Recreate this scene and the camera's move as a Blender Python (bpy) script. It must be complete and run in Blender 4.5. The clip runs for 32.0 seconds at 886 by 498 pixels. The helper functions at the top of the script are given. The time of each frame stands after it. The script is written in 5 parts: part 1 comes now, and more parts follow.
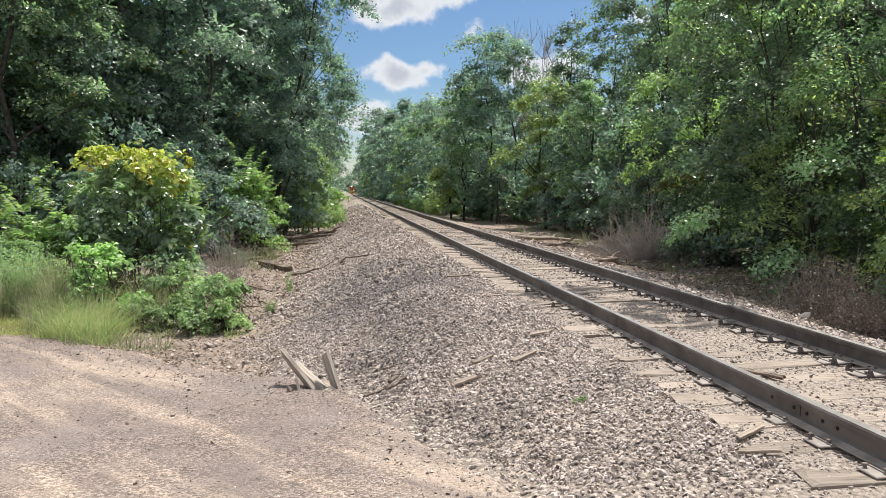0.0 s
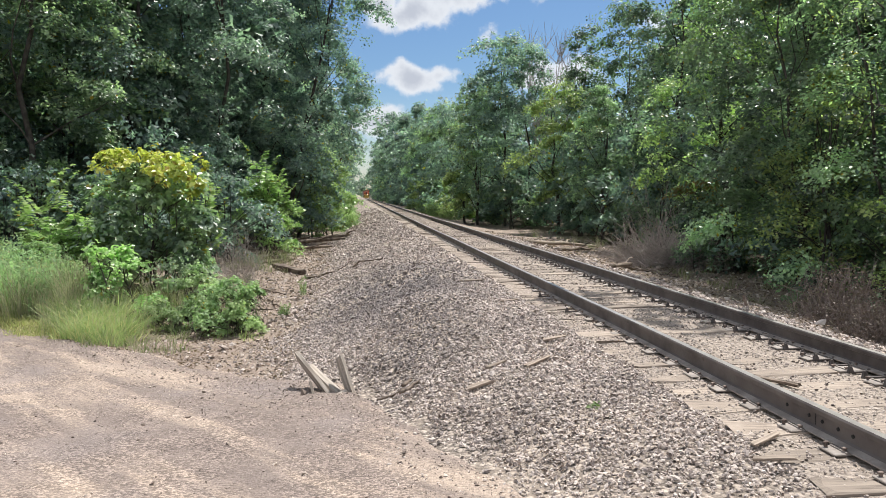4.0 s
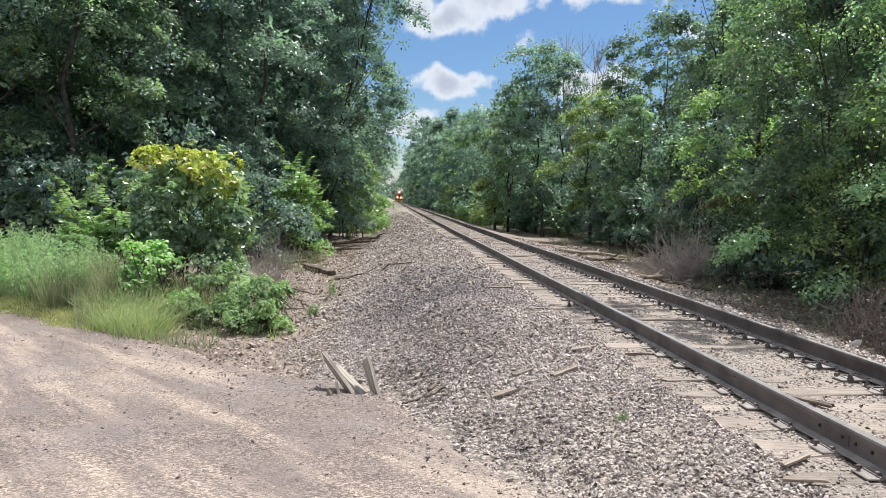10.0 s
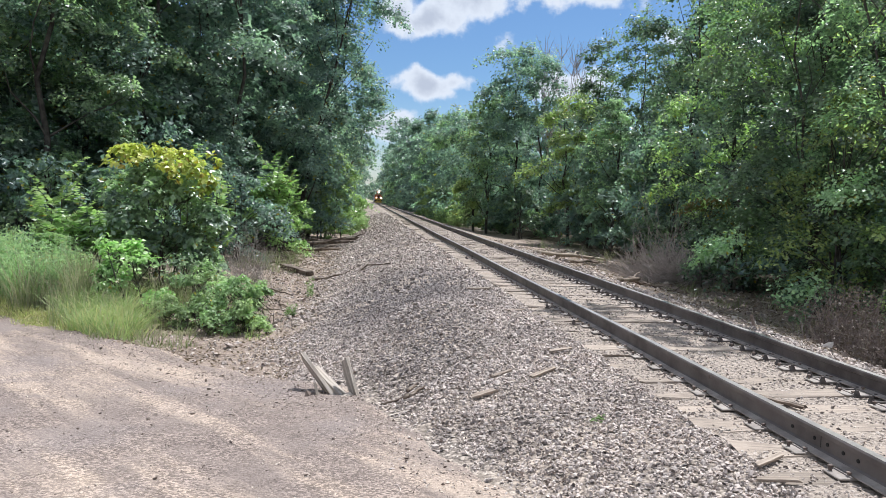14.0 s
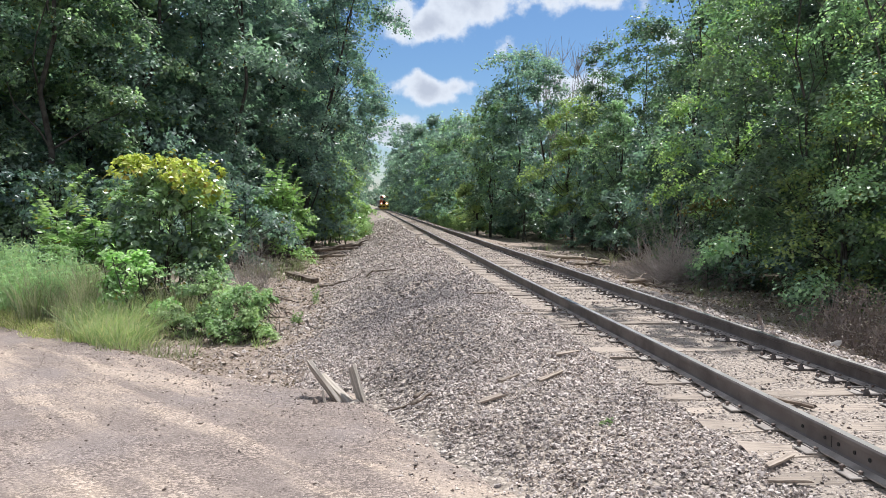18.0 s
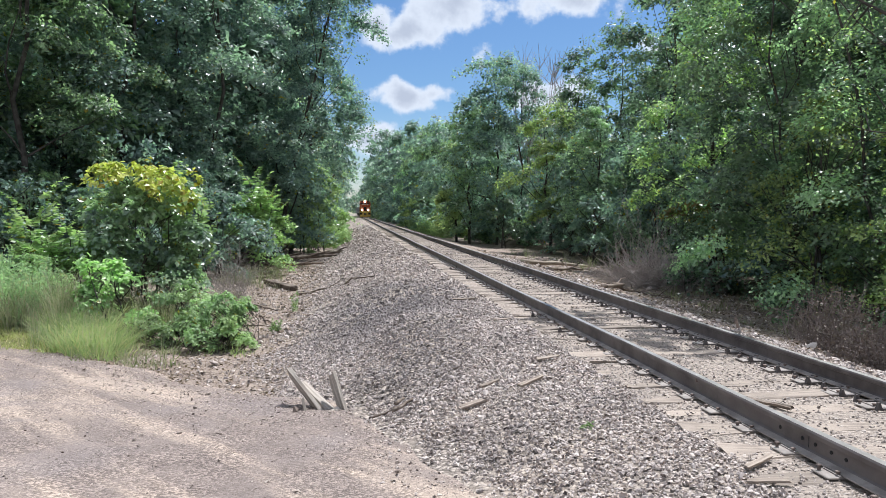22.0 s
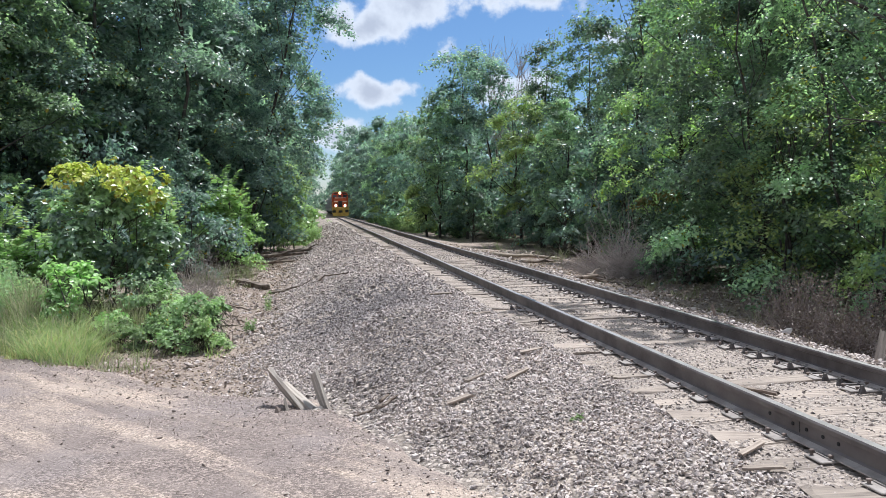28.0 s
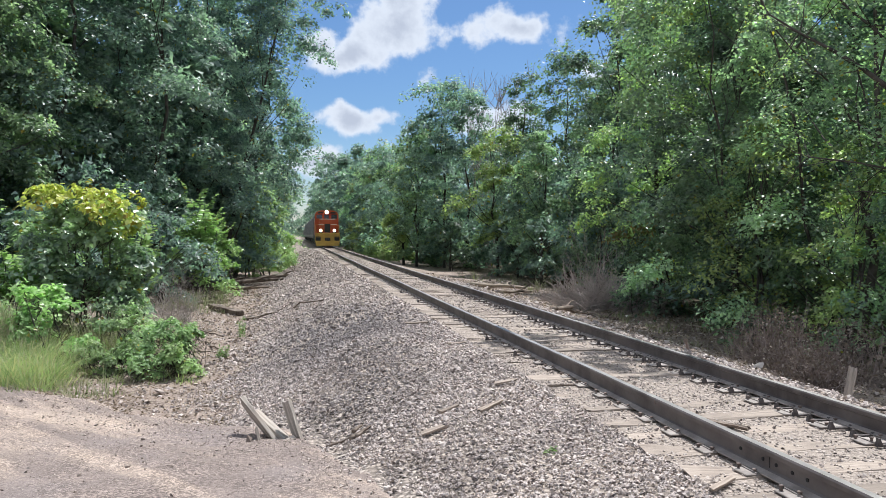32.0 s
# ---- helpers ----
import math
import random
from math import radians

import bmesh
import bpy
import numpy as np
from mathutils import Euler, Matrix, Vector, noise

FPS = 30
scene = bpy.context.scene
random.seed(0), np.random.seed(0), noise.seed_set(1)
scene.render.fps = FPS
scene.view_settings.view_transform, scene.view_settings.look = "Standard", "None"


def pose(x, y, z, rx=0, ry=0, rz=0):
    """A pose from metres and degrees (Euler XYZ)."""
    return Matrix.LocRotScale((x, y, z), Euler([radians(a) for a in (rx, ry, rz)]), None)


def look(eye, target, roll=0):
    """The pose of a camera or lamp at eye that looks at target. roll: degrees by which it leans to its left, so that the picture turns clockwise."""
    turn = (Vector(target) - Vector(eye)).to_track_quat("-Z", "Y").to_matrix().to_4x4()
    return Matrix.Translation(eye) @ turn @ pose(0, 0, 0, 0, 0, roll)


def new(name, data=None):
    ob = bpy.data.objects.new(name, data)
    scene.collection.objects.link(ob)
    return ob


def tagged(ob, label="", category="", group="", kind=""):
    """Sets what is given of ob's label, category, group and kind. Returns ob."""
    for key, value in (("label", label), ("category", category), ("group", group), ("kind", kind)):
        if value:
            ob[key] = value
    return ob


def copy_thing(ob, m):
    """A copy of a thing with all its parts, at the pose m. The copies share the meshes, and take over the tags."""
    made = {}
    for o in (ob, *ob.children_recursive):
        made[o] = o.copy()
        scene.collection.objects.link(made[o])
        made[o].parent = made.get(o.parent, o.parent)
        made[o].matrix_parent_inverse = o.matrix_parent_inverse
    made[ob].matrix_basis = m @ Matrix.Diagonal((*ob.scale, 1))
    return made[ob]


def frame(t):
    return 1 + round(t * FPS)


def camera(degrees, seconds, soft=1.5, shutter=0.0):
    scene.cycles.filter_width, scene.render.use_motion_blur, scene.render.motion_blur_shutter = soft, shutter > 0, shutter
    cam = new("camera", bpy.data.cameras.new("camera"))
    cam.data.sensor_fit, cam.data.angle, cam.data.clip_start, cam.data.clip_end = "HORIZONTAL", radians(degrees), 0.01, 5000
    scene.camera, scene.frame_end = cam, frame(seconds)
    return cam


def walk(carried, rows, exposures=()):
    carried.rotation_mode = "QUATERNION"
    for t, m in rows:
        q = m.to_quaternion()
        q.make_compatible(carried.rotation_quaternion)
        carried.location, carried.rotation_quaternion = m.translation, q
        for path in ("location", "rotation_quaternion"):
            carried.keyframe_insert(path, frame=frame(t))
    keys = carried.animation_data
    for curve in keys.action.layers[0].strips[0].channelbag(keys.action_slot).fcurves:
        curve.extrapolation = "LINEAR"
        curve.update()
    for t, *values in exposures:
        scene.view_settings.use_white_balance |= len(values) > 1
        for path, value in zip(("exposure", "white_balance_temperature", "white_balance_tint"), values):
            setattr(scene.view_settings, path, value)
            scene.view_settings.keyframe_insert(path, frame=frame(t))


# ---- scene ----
cam = camera(59.47, 32.0, 0.35)
# stops, white balance and tint as the clip's camera drifts
LIGHTING = [(0, 0.5, 6430, 10), (6, 0.5, 6260, 10), (9, 0.5, 6130, 10), (13, 0.5, 5900, 10), (19, 0.5, 6000, 10), (23, 0.5, 5780, 10), (28, 0.5, 5757, 10), (30, 0.5, 5790, 10), (32, 0.5, 5910, 10)]
PATH = [
    (0, (-3.773, 0.015, 1.435), (-2.509, 9.904, 0.657), -0.90),
    (0.5, (-3.771, 0.017, 1.434), (-2.526, 9.909, 0.671), -0.84),
    (1, (-3.779, -0.008, 1.435), (-2.563, 9.890, 0.700), -0.76),
    (1.5, (-3.781, -0.007, 1.436), (-2.600, 9.898, 0.729), -0.69),
    (2, (-3.782, -0.008, 1.436), (-2.638, 9.902, 0.736), -0.58),
    (2.5, (-3.779, -0.010, 1.439), (-2.667, 9.902, 0.727), -0.51),
    (3, (-3.779, -0.006, 1.437), (-2.688, 9.908, 0.716), -0.47),
    (3.5, (-3.791, -0.010, 1.442), (-2.703, 9.904, 0.714), -0.44),
    (5.5, (-3.753, -0.003, 1.439), (-2.635, 9.915, 0.812), -2.04),
    (6, (-3.688, -0.020, 1.436), (-2.636, 9.908, 0.863), -2.54),
    (6.5, (-3.628, -0.049, 1.423), (-2.689, 9.892, 0.887), -2.68),
    (7, (-3.610, -0.067, 1.422), (-2.759, 9.883, 0.895), -2.31),
    (7.5, (-3.638, -0.080, 1.424), (-2.816, 9.871, 0.871), -1.48),
    (8, (-3.676, -0.087, 1.427), (-2.803, 9.857, 0.834), -0.52),
    (8.5, (-3.749, -0.053, 1.436), (-2.844, 9.887, 0.821), 0.19),
    (9, (-3.786, -0.034, 1.440), (-2.895, 9.907, 0.810), 0.69),
    (9.5, (-3.792, -0.001, 1.439), (-2.975, 9.944, 0.797), 1.00),
    (10, (-3.798, -0.001, 1.441), (-3.076, 9.951, 0.784), 1.18),
    (10.5, (-3.804, -0.007, 1.443), (-3.127, 9.946, 0.752), 1.29),
    (11, (-3.817, -0.017, 1.441), (-3.124, 9.932, 0.713), 1.35),
    (11.5, (-3.822, -0.014, 1.438), (-3.065, 9.929, 0.689), 1.35),
    (12, (-3.823, -0.007, 1.438), (-2.996, 9.931, 0.699), 1.42),
    (12.5, (-3.820, -0.005, 1.441), (-2.938, 9.931, 0.728), 1.53),
    (13, (-3.816, -0.013, 1.440), (-2.892, 9.920, 0.757), 1.60),
    (13.5, (-3.823, -0.027, 1.445), (-2.855, 9.904, 0.787), 1.68),
    (14, (-3.818, -0.024, 1.444), (-2.813, 9.905, 0.810), 1.69),
    (14.5, (-3.823, -0.030, 1.447), (-2.796, 9.897, 0.821), 1.66),
    (16.5, (-3.822, -0.024, 1.451), (-2.780, 9.904, 0.862), 0.93),
    (17, (-3.819, -0.016, 1.445), (-2.792, 9.916, 0.884), 0.70),
    (17.5, (-3.817, -0.016, 1.450), (-2.825, 9.919, 0.892), 0.56),
    (18, (-3.821, -0.017, 1.450), (-2.875, 9.921, 0.874), 0.61),
    (18.5, (-3.818, -0.012, 1.447), (-2.925, 9.930, 0.856), 0.74),
    (19, (-3.819, -0.003, 1.444), (-2.970, 9.943, 0.847), 0.89),
    (19.5, (-3.820, 0.005, 1.448), (-2.992, 9.953, 0.852), 0.87),
    (20, (-3.818, -0.010, 1.444), (-2.947, 9.935, 0.863), 0.77),
    (20.5, (-3.833, -0.019, 1.452), (-2.835, 9.915, 0.893), 0.57),
    (21, (-3.836, -0.025, 1.449), (-2.683, 9.894, 0.922), 0.43),
    (21.5, (-3.831, -0.023, 1.449), (-2.591, 9.887, 0.946), 0.30),
    (22, (-3.829, -0.021, 1.445), (-2.614, 9.893, 0.955), 0.24),
    (22.5, (-3.816, -0.018, 1.439), (-2.697, 9.908, 0.955), 0.23),
    (23, (-3.816, -0.009, 1.443), (-2.805, 9.928, 0.961), 0.24),
    (23.5, (-3.815, -0.009, 1.445), (-2.869, 9.935, 0.964), 0.28),
    (24, (-3.809, 0.001, 1.444), (-2.891, 9.947, 0.958), 0.39),
    (24.5, (-3.810, -0.003, 1.442), (-2.912, 9.944, 0.940), 0.50),
    (26.5, (-3.836, 0.003, 1.440), (-2.716, 9.921, 0.816), 0.48),
    (27, (-3.852, 0.023, 1.441), (-2.556, 9.919, 0.821), 0.08),
    (27.5, (-3.905, 0.060, 1.438), (-2.431, 9.934, 0.851), -0.39),
    (28, (-3.939, 0.084, 1.432), (-2.333, 9.939, 0.876), -0.91),
    (28.5, (-3.870, 0.074, 1.439), (-2.202, 9.920, 0.923), -1.18),
    (29, (-3.824, 0.022, 1.439), (-2.150, 9.870, 0.982), -1.28),
    (29.5, (-3.844, -0.001, 1.441), (-2.180, 9.853, 1.077), -1.09),
    (30, (-3.908, 0.052, 1.448), (-2.221, 9.906, 1.205), -0.76),
    (30.5, (-3.948, 0.064, 1.450), (-2.197, 9.908, 1.276), -0.34),
    (31, (-3.934, 0.076, 1.443), (-2.122, 9.909, 1.281), -0.06),
    (31.5, (-3.938, 0.069, 1.450), (-2.075, 9.892, 1.265), 0.12),
    (32, (-3.943, 0.058, 1.452), (-2.037, 9.873, 1.260), 0.18),
]
walk(cam, [(t, look(eye, target, roll)) for t, eye, target, roll in PATH], LIGHTING)

# ---- light ----
SUN_EL, SUN_AZ = radians(62), radians(38)
sun = new("sun", bpy.data.lights.new("sun", "SUN"))
sun.data.energy, sun.data.angle, sun.data.color = 4.8, radians(0.53), (1.0, 0.95, 0.88)
toward = Vector((math.sin(SUN_AZ) * math.cos(SUN_EL), math.cos(SUN_AZ) * math.cos(SUN_EL), math.sin(SUN_EL)))
sun.matrix_world = look((0, 0, 60), Vector((0, 0, 60)) - toward)


class Nodes:
    """A short way to write node trees."""

    def __init__(self, tree):
        self.tree = tree
        tree.nodes.clear()

    def add(self, kind):
        return self.tree.nodes.new(kind)

    def link(self, a, b):
        self.tree.links.new(a, b)

    def put(self, socket, value):
        if isinstance(value, bpy.types.NodeSocket):
            self.link(value, socket)
        elif value is not None:
            socket.default_value = value

    def math(self, op, a, b=None, c=None, clamp=False):
        n = self.add("ShaderNodeMath")
        n.operation, n.use_clamp = op, clamp
        for s, v in zip(n.inputs, (a, b, c)):
            self.put(s, v)
        return n.outputs[0]

    def mix(self, fac, a, b, blend="MIX"):
        n = self.add("ShaderNodeMix")
        n.data_type, n.blend_type = "RGBA", blend
        self.put(n.inputs[0], fac)
        self.put(n.inputs[6], (*a, 1) if isinstance(a, tuple) else a)
        self.put(n.inputs[7], (*b, 1) if isinstance(b, tuple) else b)
        return n.outputs[2]

    def noise(self, vector, scale, detail=4.0, rough=0.55, lacunarity=2.0):
        n = self.add("ShaderNodeTexNoise")
        self.put(n.inputs["Vector"], vector)
        n.inputs["Scale"].default_value = scale
        n.inputs["Detail"].default_value = detail
        n.inputs["Roughness"].default_value = rough
        return n.outputs["Fac"]

    def ramp(self, fac, low, high):
        n = self.add("ShaderNodeMapRange")
        n.interpolation_type = "SMOOTHSTEP"
        self.put(n.inputs[0], fac)
        n.inputs[1].default_value, n.inputs[2].default_value = low, high
        return n.outputs[0]


def make_world():
    world = bpy.data.worlds.new("sky")
    scene.world = world
    world.use_nodes = True
    k = Nodes(world.node_tree)
    sky = k.add("ShaderNodeTexSky")
    sky.sky_type, sky.sun_disc = "NISHITA", False
    sky.sun_elevation, sky.sun_rotation = SUN_EL, SUN_AZ
    sky.air_density, sky.dust_density, sky.ozone_density = 1.0, 0.6, 1.5
    way = k.add("ShaderNodeTexCoord").outputs["Generated"]
    xyz = k.add("ShaderNodeSeparateXYZ")
    k.link(way, xyz.inputs[0])
    x, y, z = xyz.outputs
    # a flat cumulus layer overhead, thickened out of view as fill light, and the banks over the end of the line
    high = k.math("ADD", k.math("MAXIMUM", z, 0.0), 0.10)
    flat = k.add("ShaderNodeCombineXYZ")
    k.put(flat.inputs[0], k.math("DIVIDE", x, high))
    k.put(flat.inputs[1], k.math("DIVIDE", y, high))
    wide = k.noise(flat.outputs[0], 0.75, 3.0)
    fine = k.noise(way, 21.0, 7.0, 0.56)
    # more unseen cloud than the sky shows, added to brighten the shade
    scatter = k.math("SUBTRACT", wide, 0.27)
    ahead = k.math("MAXIMUM", y, 0.05)
    u, v = k.math("DIVIDE", x, ahead), k.math("DIVIDE", z, ahead)
    banks = None
    for cu, cv, ru, rv in CLOUDS:
        du = k.math("DIVIDE", k.math("SUBTRACT", u, cu), ru)
        dv = k.math("DIVIDE", k.math("SUBTRACT", v, cv), rv)
        d = k.math("SUBTRACT", 1.0, k.math("SQRT", k.math("ADD", k.math("MULTIPLY", du, du), k.math("MULTIPLY", dv, dv))))
        banks = d if banks is None else k.math("MAXIMUM", banks, d)
    front = k.ramp(y, 0.55, 0.8)
    banks = k.math("MULTIPLY", banks, 0.34)
    both = k.add("ShaderNodeMix")
    both.data_type = "FLOAT"
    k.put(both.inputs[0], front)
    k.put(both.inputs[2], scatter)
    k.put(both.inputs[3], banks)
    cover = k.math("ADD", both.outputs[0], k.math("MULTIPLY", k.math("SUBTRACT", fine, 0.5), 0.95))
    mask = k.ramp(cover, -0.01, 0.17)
    body = k.ramp(cover, 0.12, 0.42)
    cloud = k.mix(body, (6.3, 6.5, 6.8), (4.3, 4.55, 5.1))
    pale = k.mix(k.ramp(z, 0.0, 0.16), (0.80, 0.82, 0.88), (0.52, 0.64, 0.76))
    tint = k.mix(1.0, sky.outputs[0], pale, "MULTIPLY")
    back = k.add("ShaderNodeBackground")
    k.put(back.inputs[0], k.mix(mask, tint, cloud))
    back.inputs[1].default_value = 0.092
    k.link(back.outputs[0], k.add("ShaderNodeOutputWorld").inputs[0])


# clouds over the end of the line: across, up, half width, half height, as slopes from the eye
CLOUDS = [
    (0.135, 0.262, 0.075, 0.060), (0.075, 0.228, 0.050, 0.026), (0.150, 0.310, 0.058, 0.07),
    (0.080, 0.145, 0.058, 0.022), (0.110, 0.150, 0.03, 0.018), (0.032, 0.093, 0.040, 0.026), (0.26, 0.150, 0.06, 0.03),
    (0.300, 0.275, 0.080, 0.028), (0.035, 0.235, 0.035, 0.035), (-0.30, 0.28, 0.16, 0.05), (0.50, 0.20, 0.12, 0.05),
]
make_world()


# ---- materials ----
def material(name, shade, island=False):
    """shade(k, bsdf, at) sets the sockets of a Principled shader; at is the place in the thing's space."""
    m = bpy.data.materials.new(name)
    m.use_nodes = True
    k = Nodes(m.node_tree)
    bsdf = k.add("ShaderNodeBsdfPrincipled")
    out = k.add("ShaderNodeOutputMaterial")
    k.link(bsdf.outputs[0], out.inputs[0])
    shade(k, bsdf, k.add("ShaderNodeNewGeometry").outputs["Position"])
    return m


def relief(k, bsdf, height, strength, distance=0.01):
    n = k.add("ShaderNodeBump")
    n.inputs["Strength"].default_value, n.inputs["Distance"].default_value = strength, distance
    k.put(n.inputs["Height"], height)
    k.link(n.outputs[0], bsdf.inputs["Normal"])


def plain(name, a, b, rough=0.8, scale=6.0, metal=0.0, bump=0.3, grain=60.0, spec=0.4):
    def shade(k, s, at):
        big, small = k.noise(at, scale, 4.0), k.noise(at, grain, 3.0)
        col = k.mix(k.ramp(big, 0.3, 0.7), a, b)
        k.put(s.inputs["Base Color"], k.mix(0.5, col, k.mix(small, (0.55, 0.55, 0.55), (1.3, 1.3, 1.3)), "MULTIPLY"))
        k.put(s.inputs["Roughness"], k.math("ADD", rough - 0.1, k.math("MULTIPLY", small, 0.2)))
        s.inputs["Metallic"].default_value = metal
        s.inputs["Specular IOR Level"].default_value = spec
        relief(k, s, small, bump, 0.004)
    return material(name, shade)


def leaf_material(name, dark, light, odd=(0.30, 0.24, 0.03), odd_share=0.012, glow=0.50, gloss=0.38, shine=0.55):
    m = bpy.data.materials.new(name)
    m.use_nodes = True
    k = Nodes(m.node_tree)
    geo = k.add("ShaderNodeNewGeometry")
    r = geo.outputs["Random Per Island"]
    info = k.add("ShaderNodeObjectInfo").outputs["Random"]
    patch = k.noise(geo.outputs["Position"], 0.9, 4.0)
    col = k.mix(k.math("ADD", k.math("MULTIPLY", k.math("POWER", r, 1.4), 0.36), k.math("MULTIPLY", k.ramp(patch, 0.40, 0.62), 0.54)), dark, light)
    pick = k.math("FRACT", k.math("MULTIPLY", r, 37.3))
    col = k.mix(k.math("GREATER_THAN", pick, 1.0 - odd_share), col, odd)
    hue = k.add("ShaderNodeHueSaturation")
    k.put(hue.inputs["Hue"], k.math("ADD", 0.488, k.math("MULTIPLY", info, 0.024)))
    k.put(hue.inputs["Value"], k.math("ADD", 0.85, k.math("MULTIPLY", info, 0.3)))
    k.put(hue.inputs["Color"], col)
    s = k.add("ShaderNodeBsdfPrincipled")
    k.put(s.inputs["Base Color"], hue.outputs[0])
    s.inputs["Roughness"].default_value = gloss
    s.inputs["Specular IOR Level"].default_value = shine
    t = k.add("ShaderNodeBsdfTranslucent")
    k.put(t.inputs[0], k.mix(1.0, hue.outputs[0], (1.27, 1.55, 1.0), "MULTIPLY"))
    mixed = k.add("ShaderNodeMixShader")
    mixed.inputs[0].default_value = glow
    k.link(s.outputs[0], mixed.inputs[1])
    k.link(t.outputs[0], mixed.inputs[2])
    k.link(mixed.outputs[0], k.add("ShaderNodeOutputMaterial").inputs[0])
    return m


def attribute(k, name):
    n = k.add("ShaderNodeAttribute")
    n.attribute_name = name
    return n.outputs["Fac"]


def ground_shade(k, s, at):
    soil = k.mix(k.ramp(k.noise(at, 1.3, 5.0), 0.35, 0.65), (0.140, 0.106, 0.086), (0.275, 0.217, 0.178))
    litter = k.mix(k.ramp(k.noise(at, 21.0, 4.0), 0.45, 0.62), soil, (0.35, 0.285, 0.235))
    speck = k.ramp(k.noise(at, 70.0, 2.0), 0.62, 0.72)
    litter = k.mix(k.math("MULTIPLY", speck, 0.5), litter, (0.09, 0.065, 0.05))
    cell = k.add("ShaderNodeTexVoronoi")
    k.put(cell.inputs["Vector"], at)
    cell.inputs["Scale"].default_value = 19.0
    tone = k.add("ShaderNodeSeparateColor")
    k.link(cell.outputs["Color"], tone.inputs[0])
    stone = k.mix(tone.outputs[0], (0.16, 0.135, 0.115), (0.56, 0.48, 0.41))
    # darker towards the cell edges: shade between stones put into the colour
    stone = k.mix(k.ramp(cell.outputs["Distance"], 0.35, 0.75), stone, (0.13, 0.112, 0.097))
    dust = k.ramp(k.noise(at, 0.7, 4.0), 0.4, 0.65)
    stone = k.mix(k.math("MULTIPLY", dust, 0.35), stone, (0.50, 0.41, 0.33))
    name = attribute(k, "ballast")
    green = attribute(k, "grass")
    turf = k.mix(k.noise(at, 9.0, 5.0), (0.10, 0.12, 0.035), (0.30, 0.27, 0.11))
    col = k.mix(green, litter, turf)
    col = k.mix(attribute(k, "forest"), col, k.mix(k.noise(at, 3.0, 5.0), (0.05, 0.042, 0.028), (0.13, 0.105, 0.070)))
    col = k.mix(name, col, stone)
    fines = k.mix(k.ramp(k.noise(at, 30.0, 5.0, 0.7), 0.3, 0.7), (0.20, 0.165, 0.138), (0.46, 0.39, 0.33))
    k.put(s.inputs["Base Color"], k.mix(attribute(k, "dust"), col, fines))
    s.inputs["Roughness"].default_value = 0.92
    s.inputs["Specular IOR Level"].default_value = 0.2
    rise = k.math("ADD", k.noise(at, 24.0, 5.0, 0.65), k.math("MULTIPLY", k.math("MULTIPLY", cell.outputs["Distance"], -1.4), name))
    relief(k, s, rise, 0.9, 0.03)


def road_shade(k, s, at):
    stretch = k.add("ShaderNodeMapping")
    stretch.vector_type = "TEXTURE"
    stretch.inputs["Rotation"].default_value = (0, 0, radians(-55))
    stretch.inputs["Scale"].default_value = (5.5, 0.62, 1.0)
    k.link(at, stretch.inputs[0])
    lanes = k.ramp(k.noise(stretch.outputs[0], 1.15, 6.0, 0.62), 0.42, 0.64)
    base = k.mix(lanes, (0.195, 0.158, 0.140), (0.405, 0.325, 0.260))
    mottle = k.ramp(k.noise(at, 2.3, 6.0, 0.62), 0.35, 0.68)
    base = k.mix(k.math("MULTIPLY", mottle, 0.45), base, (0.30, 0.245, 0.214))
    grey = k.ramp(k.noise(at, 0.8, 5.0), 0.5, 0.66)
    base = k.mix(k.math("MULTIPLY", grey, 0.6), base, (0.225, 0.190, 0.178))
    grit = k.noise(at, 42.0, 5.0, 0.72)
    base = k.mix(0.5, base, k.mix(k.ramp(grit, 0.3, 0.7), (0.30, 0.28, 0.27), (1.5, 1.5, 1.5)), "MULTIPLY")
    cell = k.add("ShaderNodeTexVoronoi")
    k.put(cell.inputs["Vector"], at)
    cell.inputs["Scale"].default_value = 58.0
    tone = k.add("ShaderNodeSeparateColor")
    k.link(cell.outputs["Color"], tone.inputs[0])
    pebble = k.mix(k.ramp(tone.outputs[0], 0.35, 0.8), (0.42, 0.40, 0.39), (1.7, 1.68, 1.64))
    base = k.mix(k.math("MULTIPLY", k.ramp(k.noise(at, 1.7, 4.0), 0.3, 0.6), 0.6), base, k.mix(1.0, base, pebble, "MULTIPLY"))
    k.put(s.inputs["Base Color"], base)
    s.inputs["Roughness"].default_value = 0.9
    s.inputs["Specular IOR Level"].default_value = 0.25
    relief(k, s, k.math("SUBTRACT", k.math("ADD", grit, k.math("MULTIPLY", k.noise(at, 16.0, 5.0), 1.2)), cell.outputs["Distance"]), 0.6, 0.012)


